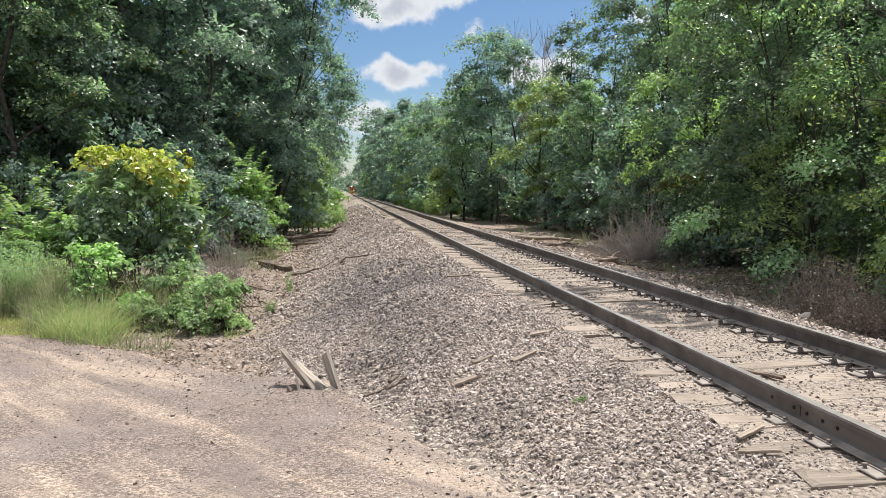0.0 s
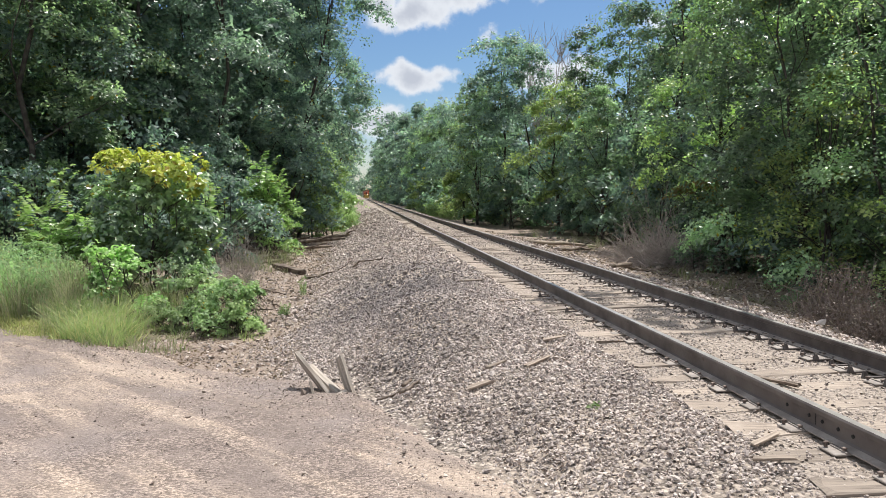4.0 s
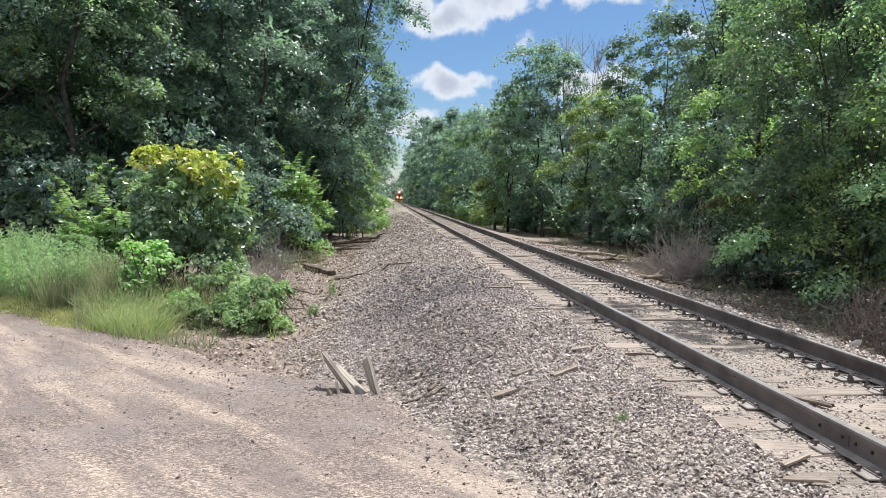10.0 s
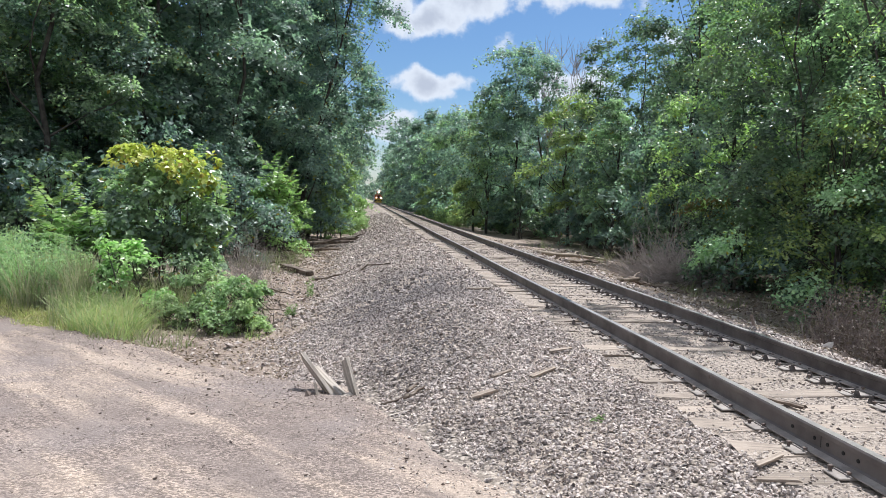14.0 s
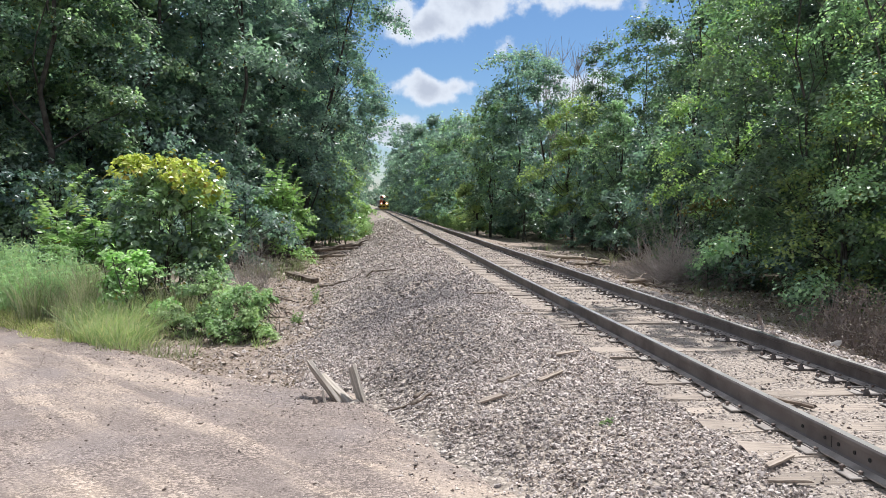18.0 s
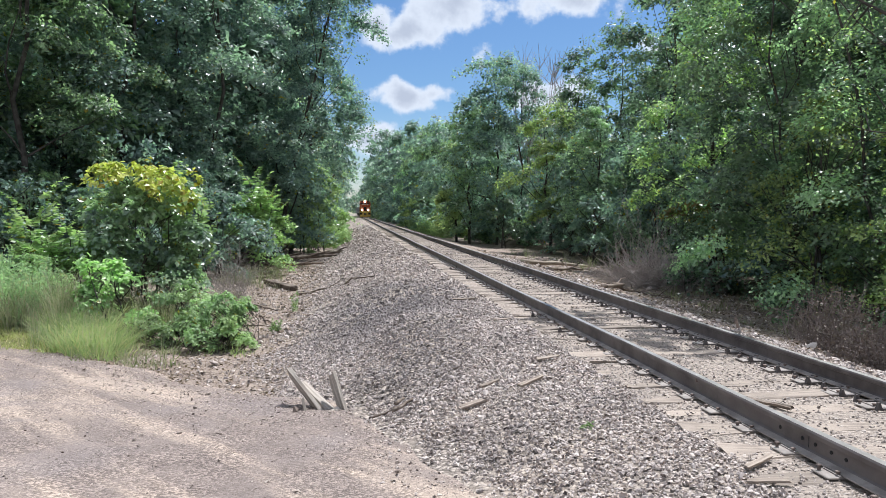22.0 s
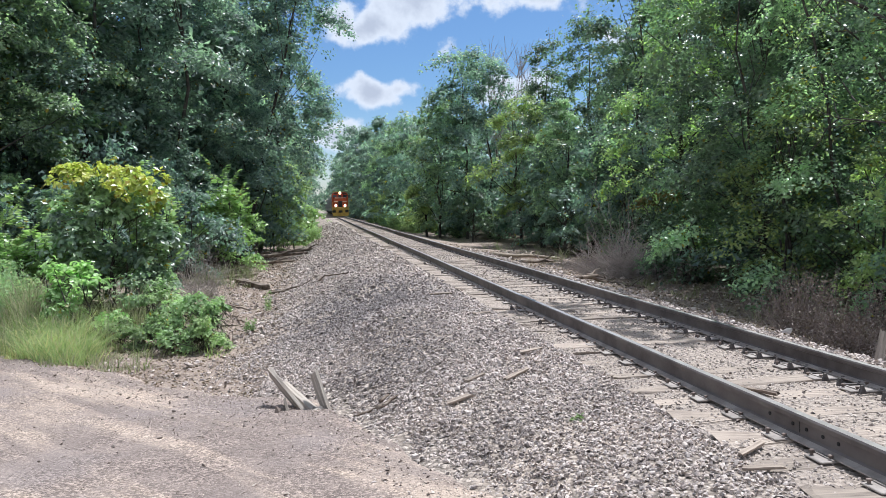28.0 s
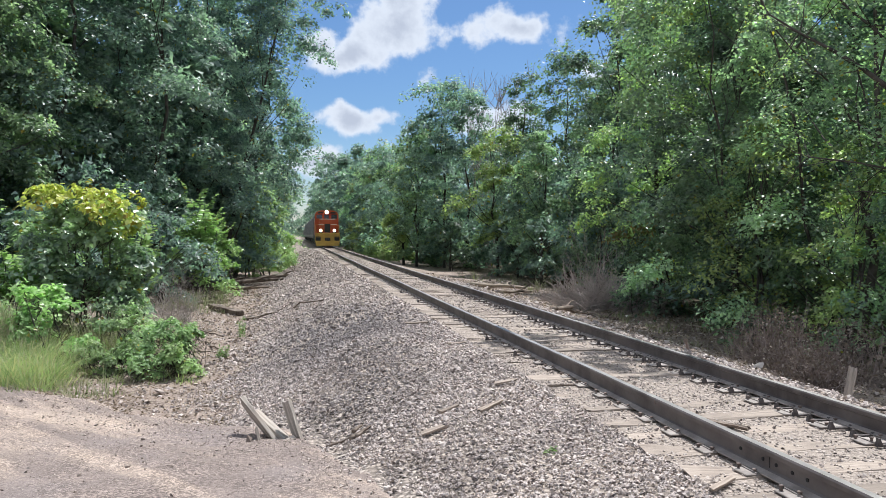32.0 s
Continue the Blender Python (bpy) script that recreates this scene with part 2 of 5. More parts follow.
def stone_shade(k, s, at):
    r = k.add("ShaderNodeNewGeometry").outputs["Random Per Island"]
    tone = k.mix(k.math("POWER", r, 0.8), (0.180, 0.153, 0.143), (0.66, 0.575, 0.518))
    warm = k.ramp(k.math("FRACT", k.math("MULTIPLY", r, 13.7)), 0.55, 1.0)
    tone = k.mix(k.math("MULTIPLY", warm, 0.5), tone, (0.50, 0.41, 0.345))
    soot = k.ramp(k.noise(at, 0.42, 3.0), 0.5, 0.68)
    tone = k.mix(k.math("MULTIPLY", soot, 0.40), tone, (0.15, 0.130, 0.122))
    # darker grey on the old stone heap, its slopes' shade put into the colour
    d = k.add("ShaderNodeVectorMath")
    d.operation = "DISTANCE"
    m = k.add("ShaderNodeMapping")
    m.inputs["Scale"].default_value = (1.0, 0.36, 0.0)
    k.link(at, m.inputs[0])
    k.link(m.outputs[0], d.inputs[0])
    d.inputs[1].default_value = (-3.1, 5.4, 0.0)
    heap = k.math("SUBTRACT", 1.0, k.ramp(k.math("ADD", d.outputs["Value"], k.math("MULTIPLY", k.noise(at, 0.9, 4.0), 1.2)), 1.1, 2.9))
    # second patch of painted shade, on the heap's near slope
    near = k.add("ShaderNodeVectorMath")
    near.operation = "DISTANCE"
    k.link(m.outputs[0], near.inputs[0])
    near.inputs[1].default_value = (-2.95, 3.55, 0.0)
    face = k.math("SUBTRACT", 1.0, k.ramp(k.math("ADD", near.outputs["Value"], k.math("MULTIPLY", k.noise(at, 1.6, 4.0), 0.8)), 0.5, 1.5))
    heap = k.math("MAXIMUM", heap, k.math("MULTIPLY", face, 0.7))
    tone = k.mix(k.math("MULTIPLY", heap, 0.72), tone, (0.165, 0.150, 0.150))
    k.put(s.inputs["Base Color"], k.mix(0.4, tone, k.mix(k.noise(at, 120.0, 3.0), (0.5, 0.5, 0.5), (1.4, 1.4, 1.4)), "MULTIPLY"))
    s.inputs["Roughness"].default_value = 0.85
    s.inputs["Specular IOR Level"].default_value = 0.3
    relief(k, s, k.noise(at, 90.0, 3.0), 0.4, 0.004)


def wood_shade(a, b, long_axis=0):
    def shade(k, s, at):
        co = k.add("ShaderNodeTexCoord").outputs["Object"]
        m = k.add("ShaderNodeMapping")
        scale = [34.0, 34.0, 34.0]
        scale[long_axis] = 1.6
        m.inputs["Scale"].default_value = scale
        k.link(co, m.inputs[0])
        grain = k.noise(m.outputs[0], 1.0, 5.0, 0.65)
        info = k.add("ShaderNodeObjectInfo").outputs["Random"]
        col = k.mix(k.ramp(grain, 0.3, 0.7), a, b)
        col = k.mix(k.math("MULTIPLY", k.ramp(k.noise(at, 3.0, 4.0), 0.4, 0.65), 0.5), col, (0.37, 0.312, 0.262))
        k.put(s.inputs["Base Color"], k.mix(1.0, col, k.mix(info, (0.75, 0.74, 0.72), (1.15, 1.13, 1.1)), "MULTIPLY"))
        s.inputs["Roughness"].default_value = 0.88
        s.inputs["Specular IOR Level"].default_value = 0.25
        relief(k, s, grain, 0.8, 0.008)
    return shade


def rail_shade(k, s, at):
    big, small = k.noise(at, 2.2, 4.0), k.noise(at, 55.0, 4.0)
    col = k.mix(k.ramp(big, 0.3, 0.7), (0.070, 0.058, 0.055), (0.150, 0.128, 0.120))
    xyz = k.add("ShaderNodeSeparateXYZ")
    k.link(at, xyz.inputs[0])
    dusty = k.math("MULTIPLY", k.ramp(k.noise(at, 5.0, 4.0), 0.35, 0.75), 0.35)
    k.put(s.inputs["Base Color"], k.mix(dusty, col, (0.23, 0.205, 0.19)))
    s.inputs["Metallic"].default_value = 0.35
    k.put(s.inputs["Roughness"], k.math("ADD", 0.5, k.math("MULTIPLY", small, 0.25)))
    relief(k, s, small, 0.35, 0.002)


def glow_material(name, colour, strength):
    m = bpy.data.materials.new(name)
    m.use_nodes = True
    k = Nodes(m.node_tree)
    e = k.add("ShaderNodeEmission")
    e.inputs[0].default_value, e.inputs[1].default_value = (*colour, 1), strength
    k.link(e.outputs[0], k.add("ShaderNodeOutputMaterial").inputs[0])
    return m


GROUND = material("soil and litter", ground_shade)
ROAD = material("packed gravel road", road_shade)
STONE = material("crushed ballast", stone_shade)
def crib_shade(k, s, at):
    r = k.add("ShaderNodeNewGeometry").outputs["Random Per Island"]
    tone = k.mix(r, (0.23, 0.194, 0.174), (0.53, 0.46, 0.405))
    k.put(s.inputs["Base Color"], k.mix(0.5, tone, k.mix(k.noise(at, 80.0, 3.0), (0.6, 0.6, 0.6), (1.3, 1.3, 1.3)), "MULTIPLY"))
    s.inputs["Roughness"].default_value = 0.9
    s.inputs["Specular IOR Level"].default_value = 0.2
    relief(k, s, k.noise(at, 90.0, 3.0), 0.4, 0.004)


def pebble_shade(k, s, at):
    r = k.add("ShaderNodeNewGeometry").outputs["Random Per Island"]
    tone = k.mix(r, (0.15, 0.115, 0.095), (0.52, 0.44, 0.375))
    k.put(s.inputs["Base Color"], k.mix(0.4, tone, k.mix(k.noise(at, 150.0, 3.0), (0.6, 0.6, 0.6), (1.3, 1.3, 1.3)), "MULTIPLY"))
    s.inputs["Roughness"].default_value = 0.9


CRIB = material("dusty crib stone", crib_shade)
TIE = material("weathered tie timber", wood_shade((0.16, 0.132, 0.112), (0.39, 0.33, 0.278), 0))
PLANK = material("grey weathered plank", wood_shade((0.20, 0.178, 0.158), (0.46, 0.415, 0.365), 0))
SPLINTER = material("split tie wood", wood_shade((0.13, 0.105, 0.085), (0.36, 0.30, 0.25), 0))
LOGWOOD = material("fallen log wood", wood_shade((0.05, 0.038, 0.03), (0.16, 0.125, 0.10), 0))
PALEWOOD = material("bleached stick wood", wood_shade((0.22, 0.18, 0.14), (0.46, 0.40, 0.33), 0))
PEBBLE = material("road pebbles", pebble_shade)
RAIL = material("rusted rail steel", rail_shade)
FOOT = plain("dusty rail foot", (0.21, 0.182, 0.162), (0.36, 0.32, 0.285), 0.8, 6.0, 0.0, 0.4)
SHINE = plain("worn rail head", (0.30, 0.28, 0.27), (0.42, 0.40, 0.38), 0.38, 3.0, 0.8, 0.1)
IRON = plain("rusty iron", (0.13, 0.10, 0.088), (0.26, 0.205, 0.175), 0.75, 14.0, 0.2)
CLIP = plain("dark clip iron", (0.06, 0.052, 0.049), (0.13, 0.112, 0.104), 0.75, 14.0, 0.2)
HOLE = plain("dark hole", (0.012, 0.012, 0.012), (0.02, 0.02, 0.02), 0.9)
BARK = plain("bark", (0.038, 0.034, 0.030), (0.105, 0.094, 0.084), 0.92, 5.0, 0.0, 0.9, 28.0, 0.2)
DEADWOOD = plain("dead twigs", (0.25, 0.218, 0.20), (0.48, 0.43, 0.40), 0.9, 3.0, 0.0, 0.4, 60.0, 0.2)
# oak green made bluer and paler: haze over the woods is in the colour
LEAF_DARK = leaf_material("oak leaves tinted with haze", (0.088, 0.134, 0.138), (0.39, 0.49, 0.41))
LEAF_MID = leaf_material("ash leaves", (0.074, 0.116, 0.096), (0.48, 0.61, 0.37))
LEAF_LIGHT = leaf_material("box elder leaves", (0.098, 0.155, 0.072), (0.55, 0.64, 0.26), glow=0.46)
LEAF_YELLOW = leaf_material("yellowing leaves", (0.34, 0.40, 0.10), (0.74, 0.70, 0.18), odd_share=0.1, glow=0.45)
LEAF_BUSH = leaf_material("glossy bush leaves", (0.080, 0.130, 0.090), (0.46, 0.59, 0.33), gloss=0.34, shine=0.8, glow=0.36)
BRUSH = plain("brown brush", (0.17, 0.135, 0.118), (0.37, 0.305, 0.27), 0.9, 3.0, 0.0, 0.4, 60.0, 0.2)
DEAD_LEAF = leaf_material("dead curled leaves", (0.13, 0.095, 0.08), (0.34, 0.265, 0.22), (0.40, 0.34, 0.30), 0.1, 0.15, 0.7, 0.25)
# bluish dark green: shade and haze of the woods put into the colour
LEAF_DEEP = leaf_material("leaves with shade and haze in colour", (0.070, 0.112, 0.122), (0.32, 0.42, 0.37))
# dark vine green, with the right bank's shade put into the colour
LEAF_SHADE = leaf_material("vine leaves with shade in colour", (0.044, 0.070, 0.060), (0.30, 0.41, 0.25), glow=0.42, shine=0.6)
LEAF_RUST = leaf_material("turning leaves", (0.15, 0.13, 0.05), (0.40, 0.27, 0.10), (0.14, 0.19, 0.06), 0.4)
LEAF_FERN = leaf_material("sumac leaves", (0.17, 0.27, 0.10), (0.48, 0.62, 0.27), glow=0.42)
GRASS = leaf_material("grass blades", (0.20, 0.25, 0.11), (0.46, 0.50, 0.24), (0.46, 0.40, 0.24), 0.22, 0.35, 0.6, 0.3)
GOLDENROD = leaf_material("goldenrod leaves", (0.26, 0.36, 0.20), (0.54, 0.66, 0.39), (0.42, 0.42, 0.24), 0.08, 0.35, 0.55, 0.35)
TURF = leaf_material("turf blades", (0.27, 0.29, 0.12), (0.54, 0.53, 0.23), (0.50, 0.43, 0.26), 0.3, 0.3, 0.65, 0.25)
STRAW = leaf_material("dry grass blades", (0.27, 0.25, 0.18), (0.50, 0.46, 0.34), (0.17, 0.21, 0.09), 0.3, 0.3, 0.7, 0.25)
WEED = leaf_material("weed leaves", (0.18, 0.25, 0.125), (0.47, 0.57, 0.29), glow=0.40, gloss=0.5, shine=0.35)
LITTER = leaf_material("fallen leaves", (0.19, 0.14, 0.105), (0.45, 0.365, 0.285), (0.10, 0.072, 0.05), 0.2, 0.1, 0.8, 0.2)


# ---- helpers for shapes ----
def link_mesh(name, verts, faces, mat, parent=None, label="", smooth=False):
    me = bpy.data.meshes.new(name)
    me.from_pydata([tuple(v) for v in verts], [], [tuple(f) for f in faces])
    me.materials.append(mat)
    if smooth:
        me.shade_smooth()
    ob = new(name, me)
    ob.parent = parent
    return tagged(ob, label)


def array_mesh(name, verts, faces, mat, parent=None, label="", smooth=False):
    """A mesh from arrays: verts (n, 3), faces (m, 3 or 4)."""
    me = bpy.data.meshes.new(name)
    n, (m, side) = len(verts), faces.shape
    me.vertices.add(n)
    me.vertices.foreach_set("co", np.ascontiguousarray(verts, np.float32).ravel())
    me.loops.add(m * side)
    me.loops.foreach_set("vertex_index", np.ascontiguousarray(faces, np.int32).ravel())
    me.polygons.add(m)
    me.polygons.foreach_set("loop_start", np.arange(0, m * side, side, dtype=np.int32))
    me.polygons.foreach_set("use_smooth", np.full(m, smooth))
    me.update(calc_edges=True)
    me.materials.append(mat)
    ob = new(name, me)
    ob.parent = parent
    return tagged(ob, label)


def part(name, bm, mat, parent=None, label="", smooth=False):
    me = bpy.data.meshes.new(name)
    bm.to_mesh(me)
    bm.free()
    me.materials.append(mat)
    if smooth:
        me.shade_smooth()
    ob = new(name, me)
    ob.parent = parent
    return tagged(ob, label)


def box(bm, x0, x1, y0, y1, z0, z1, bevel=0.0, m=None):
    r = bmesh.ops.create_cube(bm, size=1.0)
    mat = Matrix.Translation(((x0 + x1) / 2, (y0 + y1) / 2, (z0 + z1) / 2)) @ Matrix.Diagonal((x1 - x0, y1 - y0, z1 - z0, 1))
    bmesh.ops.transform(bm, matrix=(m or Matrix()) @ mat, verts=r["verts"])
    if bevel:
        edges = list({e for v in r["verts"] for e in v.link_edges})
        bmesh.ops.bevel(bm, geom=edges, offset=bevel, segments=1, affect="EDGES")
    return bm


def block(name, mat, parent, x0, x1, y0, y1, z0, z1, bevel=0.0, label=""):
    return part(name, box(bmesh.new(), x0, x1, y0, y1, z0, z1, bevel), mat, parent, label)


def rod(bm, a, b, r, sides=10, r2=None):
    a, b = Vector(a), Vector(b)
    m = Matrix.Translation((a + b) / 2) @ (b - a).to_track_quat("Z", "Y").to_matrix().to_4x4()
    bmesh.ops.create_cone(bm, cap_ends=True, segments=sides, radius1=r, radius2=r if r2 is None else r2, depth=(b - a).length, matrix=m)
    return bm


def thing(name, label, category, at=(0, 0, 0), rz=0.0, group="", kind=""):
    ob = tagged(new(name), label, category, group, kind)
    ob.matrix_world = pose(*at, 0, 0, rz)
    return ob


def tubes(paths, sides=6):
    """Tapered tubes: each path is a list of (point, radius)."""
    verts, faces, base = [], [], 0
    for path in paths:
        pts = np.array([p for p, _ in path], float)
        rad = [r for _, r in path]
        for i, p in enumerate(pts):
            d = pts[min(i + 1, len(pts) - 1)] - pts[max(i - 1, 0)]
            d = d / (np.linalg.norm(d) + 1e-9)
            s = np.cross(d, (0.31, 0.95, 0.12) if abs(d[2]) > 0.6 else (0, 0, 1))
            s /= np.linalg.norm(s) + 1e-9
            w = np.cross(d, s)
            for a in np.arange(sides) * 2 * np.pi / sides:
                verts.append(p + rad[i] * (np.cos(a) * s + np.sin(a) * w))
        for i in range(len(pts) - 1):
            for j in range(sides):
                a, b = base + i * sides + j, base + i * sides + (j + 1) % sides
                faces.append((a, b, b + sides, a + sides))
        base += len(pts) * sides
    return np.array(verts), np.array(faces)


def bent(rng, a, b, r0, r1, steps=5, sway=0.08):
    a, b = np.array(a, float), np.array(b, float)
    far = np.linalg.norm(b - a)
    out = []
    for i in range(steps + 1):
        f = i / steps
        wob = rng.normal(0, sway * far, 3) * np.sin(np.pi * f) * (0.6, 0.6, 0.35)
        out.append((a + (b - a) * f + wob, r0 + (r1 - r0) * f))
    return out


def unit(v):
    return v / (np.linalg.norm(v, axis=-1, keepdims=True) + 1e-9)


def leaf_arrays(rng, at, face, size, slim=0.36, droop=0.25, coarse=False, loose=0.8):
    """Folded four-cornered leaves at points, lying across the ways 'face'; coarse: three-cornered sprays for far crowns."""
    n = len(at)
    normal = unit(face + rng.normal(0, loose, (n, 3)))
    axis = unit(np.cross(normal, rng.normal(0, 1, (n, 3))) - np.array([0, 0, droop]))
    side = unit(np.cross(normal, axis))
    normal = np.cross(axis, side)
    s = (size * rng.uniform(0.65, 1.35, n))[:, None]
    lift = s * 0.10 * normal
    if coarse:
        v = np.stack([at - 0.35 * s * axis - 0.2 * s * side, at + s * (0.25 * axis + 0.45 * side) + lift, at + s * (0.95 * axis - 0.25 * side)], 1)
        return v.reshape(-1, 3), np.arange(3 * n).reshape(-1, 3)
    v = np.stack([at, at + s * (0.5 * axis - slim * side) + lift, at + s * axis, at + s * (0.5 * axis + slim * side) + lift], 1)
    base = np.arange(n)[:, None] * 4
    faces = np.concatenate([base + [0, 1, 2], base + [0, 2, 3]])
    return v.reshape(-1, 3), faces


# ---- ground ----
def smooth(a, b, v):
    f = np.clip((v - a) / (b - a), 0, 1)
    return f * f * (3 - 2 * f)


def wave(x, y, s):
    return np.sin(x * 1.3 * s + 1.7 * np.sin(y * 0.9 * s)) * np.sin(y * 1.1 * s + 1.3 * np.sin(x * 0.8 * s + 2))


def road_side(x, y):
    """Metres inside the gravel road's far edge, which runs from the crossing out to the woods' edge; below 0 off the road."""
    edge = np.interp(x, [-60, -30, -16, -11.4, -9.3, -7.4, -6.5, -5.2, -4.35, -3.9, -3.6, -3.4, -3.2, -2.95, -2.5, 2.4, 3, 40], [38, 27, 19.8, 16.4, 14.4, 12.5, 11.4, 9.5, 8.7, 8.3, 7.1, 6.3, 5.5, 4.6, 3.5, 3.3, 3.0, -4])
    return edge - y + 0.22 * wave(x, y, 1.7) + 0.10 * wave(x, y, 4.9)


def bend(y):
    """The line swings a little aside as it runs off, and falls: metres across and down."""
    g = y * smooth(15.0, 70.0, np.asarray(y, float))
    return 0.0043 * g, -0.0019 * g


def land(x, y):
    """Height of the ground; the rail tops are at 0."""
    x, y = np.asarray(x, float), np.asarray(y, float)
    x = x - bend(np.clip(y, 0, 800))[0] * np.clip(1 - (np.abs(x) - 3) / 6, 0, 1)
    left = np.interp(-x, [0, 1.35, 2.4, 3.0, 5.0, 5.6, 7.5, 10, 20, 60], [-0.197, -0.200, -0.26, -0.42, -1.13, -1.22, -1.18, -1.0, -0.7, -0.4])
    right = np.interp(x, [0, 1.35, 1.75, 3.3, 4.8, 9, 16, 60], [-0.197, -0.200, -0.27, -0.68, -0.95, -1.1, -0.9, -0.5])
    z = np.where(x < 0, left, right)
    rough = 0.05 * wave(x, y, 0.9) + 0.025 * wave(x, y, 3.1)
    z = z + rough * np.clip((np.abs(x) - 1.5) / 1.5, 0, 1)
    # a heap of spilled stone at the shoulder's end
    z = z + 0.34 * np.exp(-((x + 3.05) / 0.85) ** 2 - ((y - 10.9) / 1.9) ** 2) - 0.13 * np.exp(-((x + 3.5) / 0.7) ** 2 - ((y - 8.2) / 0.6) ** 2)
    # the road climbs to the crossing
    inside = road_side(x, y)
    deck = -0.17 - 0.068 * np.clip(y - 1.0, 0, 14) - 0.004 * np.clip(-x - 4, 0, 30) + 0.018 * wave(x, y, 1.4)
    deck = np.where(x > -1.0, np.minimum(deck, -0.2), deck)
    near = smooth(-3.2, -1.6, x)
    deck = deck * (1 - near) + np.maximum(deck, -0.215) * near
    f = smooth(-0.9, 0.25, inside)
    return z * (1 - f) + np.where(np.abs(x) < 1.4, np.minimum(deck, -0.197), deck) * f + bend(np.clip(y, 0, 800))[1]


def spread(lo, hi, step, grow, far):
    a = list(np.arange(lo, hi, step))
    s, v = step, hi
    while v < far:
        a.append(v)
        s *= grow
        v += s
    return a + [far]


xs = np.array(sorted({-v for v in spread(12.0, 14.0, 0.2, 1.18, 2600)} | set(np.arange(-12, 10, 0.2)) | set(spread(10.0, 12.0, 0.2, 1.18, 2600))))
ys = np.array(sorted({-v for v in spread(3.0, 4.0, 0.3, 1.3, 2600)} | set(np.arange(-3, 30, 0.24)) | set(spread(30.0, 34.0, 0.25, 1.06, 2900))))


def grid(gx, gy):
    n, m = len(gx), len(gy)
    i = np.arange(n - 1)[:, None] * m + np.arange(m - 1)[None]
    return np.stack([i, i + m, i + m + 1, i + 1], -1).reshape(-1, 4)


X, Y = np.meshgrid(xs, ys, indexing="ij")
ground = array_mesh("ground", np.stack([X, Y, land(X, Y)], -1).reshape(-1, 3), grid(xs, ys), GROUND, None, "", True)
tagged(ground, "brown soil with leaf litter sloping into shallow trackside ditches", "ground", kind="structure")
bank = np.where(X < 0, smooth(-5.5, -4.6, X + 0.35 * wave(X, Y, 1.2)), 1 - smooth(1.5, 2.5, X + 0.4 * wave(X, Y, 1.5)))
at = ground.data.attributes.new("ballast", "FLOAT", "POINT")
at.data.foreach_set("value", (bank * (0.9 + 0.1 * wave(X, Y, 2.0))).ravel().astype(np.float32))
lawn = smooth(7.4, 8.6, -X + 0.5 * wave(X, Y, 1.0)) * smooth(11.0, 12.2, Y + 0.5 * wave(X, Y, 1.3)) * (1 - smooth(20, 24, Y))
deep = np.where(X < 0, smooth(9.0, 11.5, -X + 0.6 * wave(X, Y, 0.7)) * smooth(22, 25, Y), smooth(7.2, 9.2, X + 0.5 * wave(X, Y, 0.9)))
at = ground.data.attributes.new("dust", "FLOAT", "POINT")
at.data.foreach_set("value", (1 - smooth(1.15, 1.6, np.abs(X) + 0.15 * wave(X, Y, 2.3))).ravel().astype(np.float32))
at = ground.data.attributes.new("forest", "FLOAT", "POINT")
at.data.foreach_set("value", deep.ravel().astype(np.float32))
at = ground.data.attributes.new("grass", "FLOAT", "POINT")
at.data.foreach_set("value", lawn.ravel().astype(np.float32))

# the gravel road lies on the ground up to its crumbling edge
rx = np.concatenate([np.arange(-40, -12, 0.3), np.arange(-12, -5, 0.1), np.arange(-5, -2.4, 0.04), np.arange(-2.4, 2.31, 0.1)])
edge = np.full(len(rx), 3.0)
for _ in range(40):
    edge = edge + 0.6 * (road_side(rx, edge) + 0.08)
edge = np.where(np.abs(rx) < 2.4, np.minimum(edge, 3.1), edge) + 0.05 * np.sin(rx * 9.0) * np.sin(rx * 23.0 + 1)
back = np.concatenate([np.arange(0, 1.0, 0.08), np.arange(1.0, 14, 0.22), np.arange(14, 50, 1.5)])
RX, RY = np.meshgrid(rx, back, indexing="ij")
RY = edge[:, None] - RY
road = array_mesh("road", np.stack([RX, RY, land(RX, RY) + 0.014], -1).reshape(-1, 3), grid(rx, back)[:, ::-1], ROAD, None, "", True)
tagged(road, "packed tan gravel road with pale tyre tracks and loose grit", "road", kind="structure")


# ---- loose stone ----
def stone_shapes(rng, count=10):
    tips = CHIP
    return [(tips + rng.uniform(-0.26, 0.26, (9, 3))) * (1.0, rng.uniform(0.55, 0.9), rng.uniform(0.5, 0.85)) * 0.72 for _ in range(count)]


def pebble_shapes(rng, count=8):
    tips = np.array([(1, 0, 0), (-1, 0, 0), (0, 1, 0), (0, -1, 0), (0, 0, 1), (0, 0, -1)], float)
    return [(tips + rng.uniform(-0.42, 0.42, (6, 3))) * (1.0, rng.uniform(0.6, 0.95), rng.uniform(0.42, 0.8)) * 0.66 for _ in range(count)]


CHIP = np.array([(0.42, 0.40, 0.62), (-0.45, 0.38, 0.60), (-0.40, -0.42, 0.64), (0.44, -0.40, 0.58)] + [(math.cos(v), math.sin(v), -0.05) for v in np.arange(5) * 1.2566])
CHIP_FACES = np.array([(0, 1, 2), (0, 2, 3), (4, 5, 0), (5, 1, 0), (5, 6, 1), (6, 2, 1), (6, 7, 2), (7, 3, 2), (7, 8, 3), (8, 4, 3), (4, 0, 3)])
STONE_FACES = np.array([(0, 2, 4), (2, 1, 4), (1, 3, 4), (3, 0, 4), (2, 0, 5), (1, 2, 5), (3, 1, 5), (0, 3, 5)])


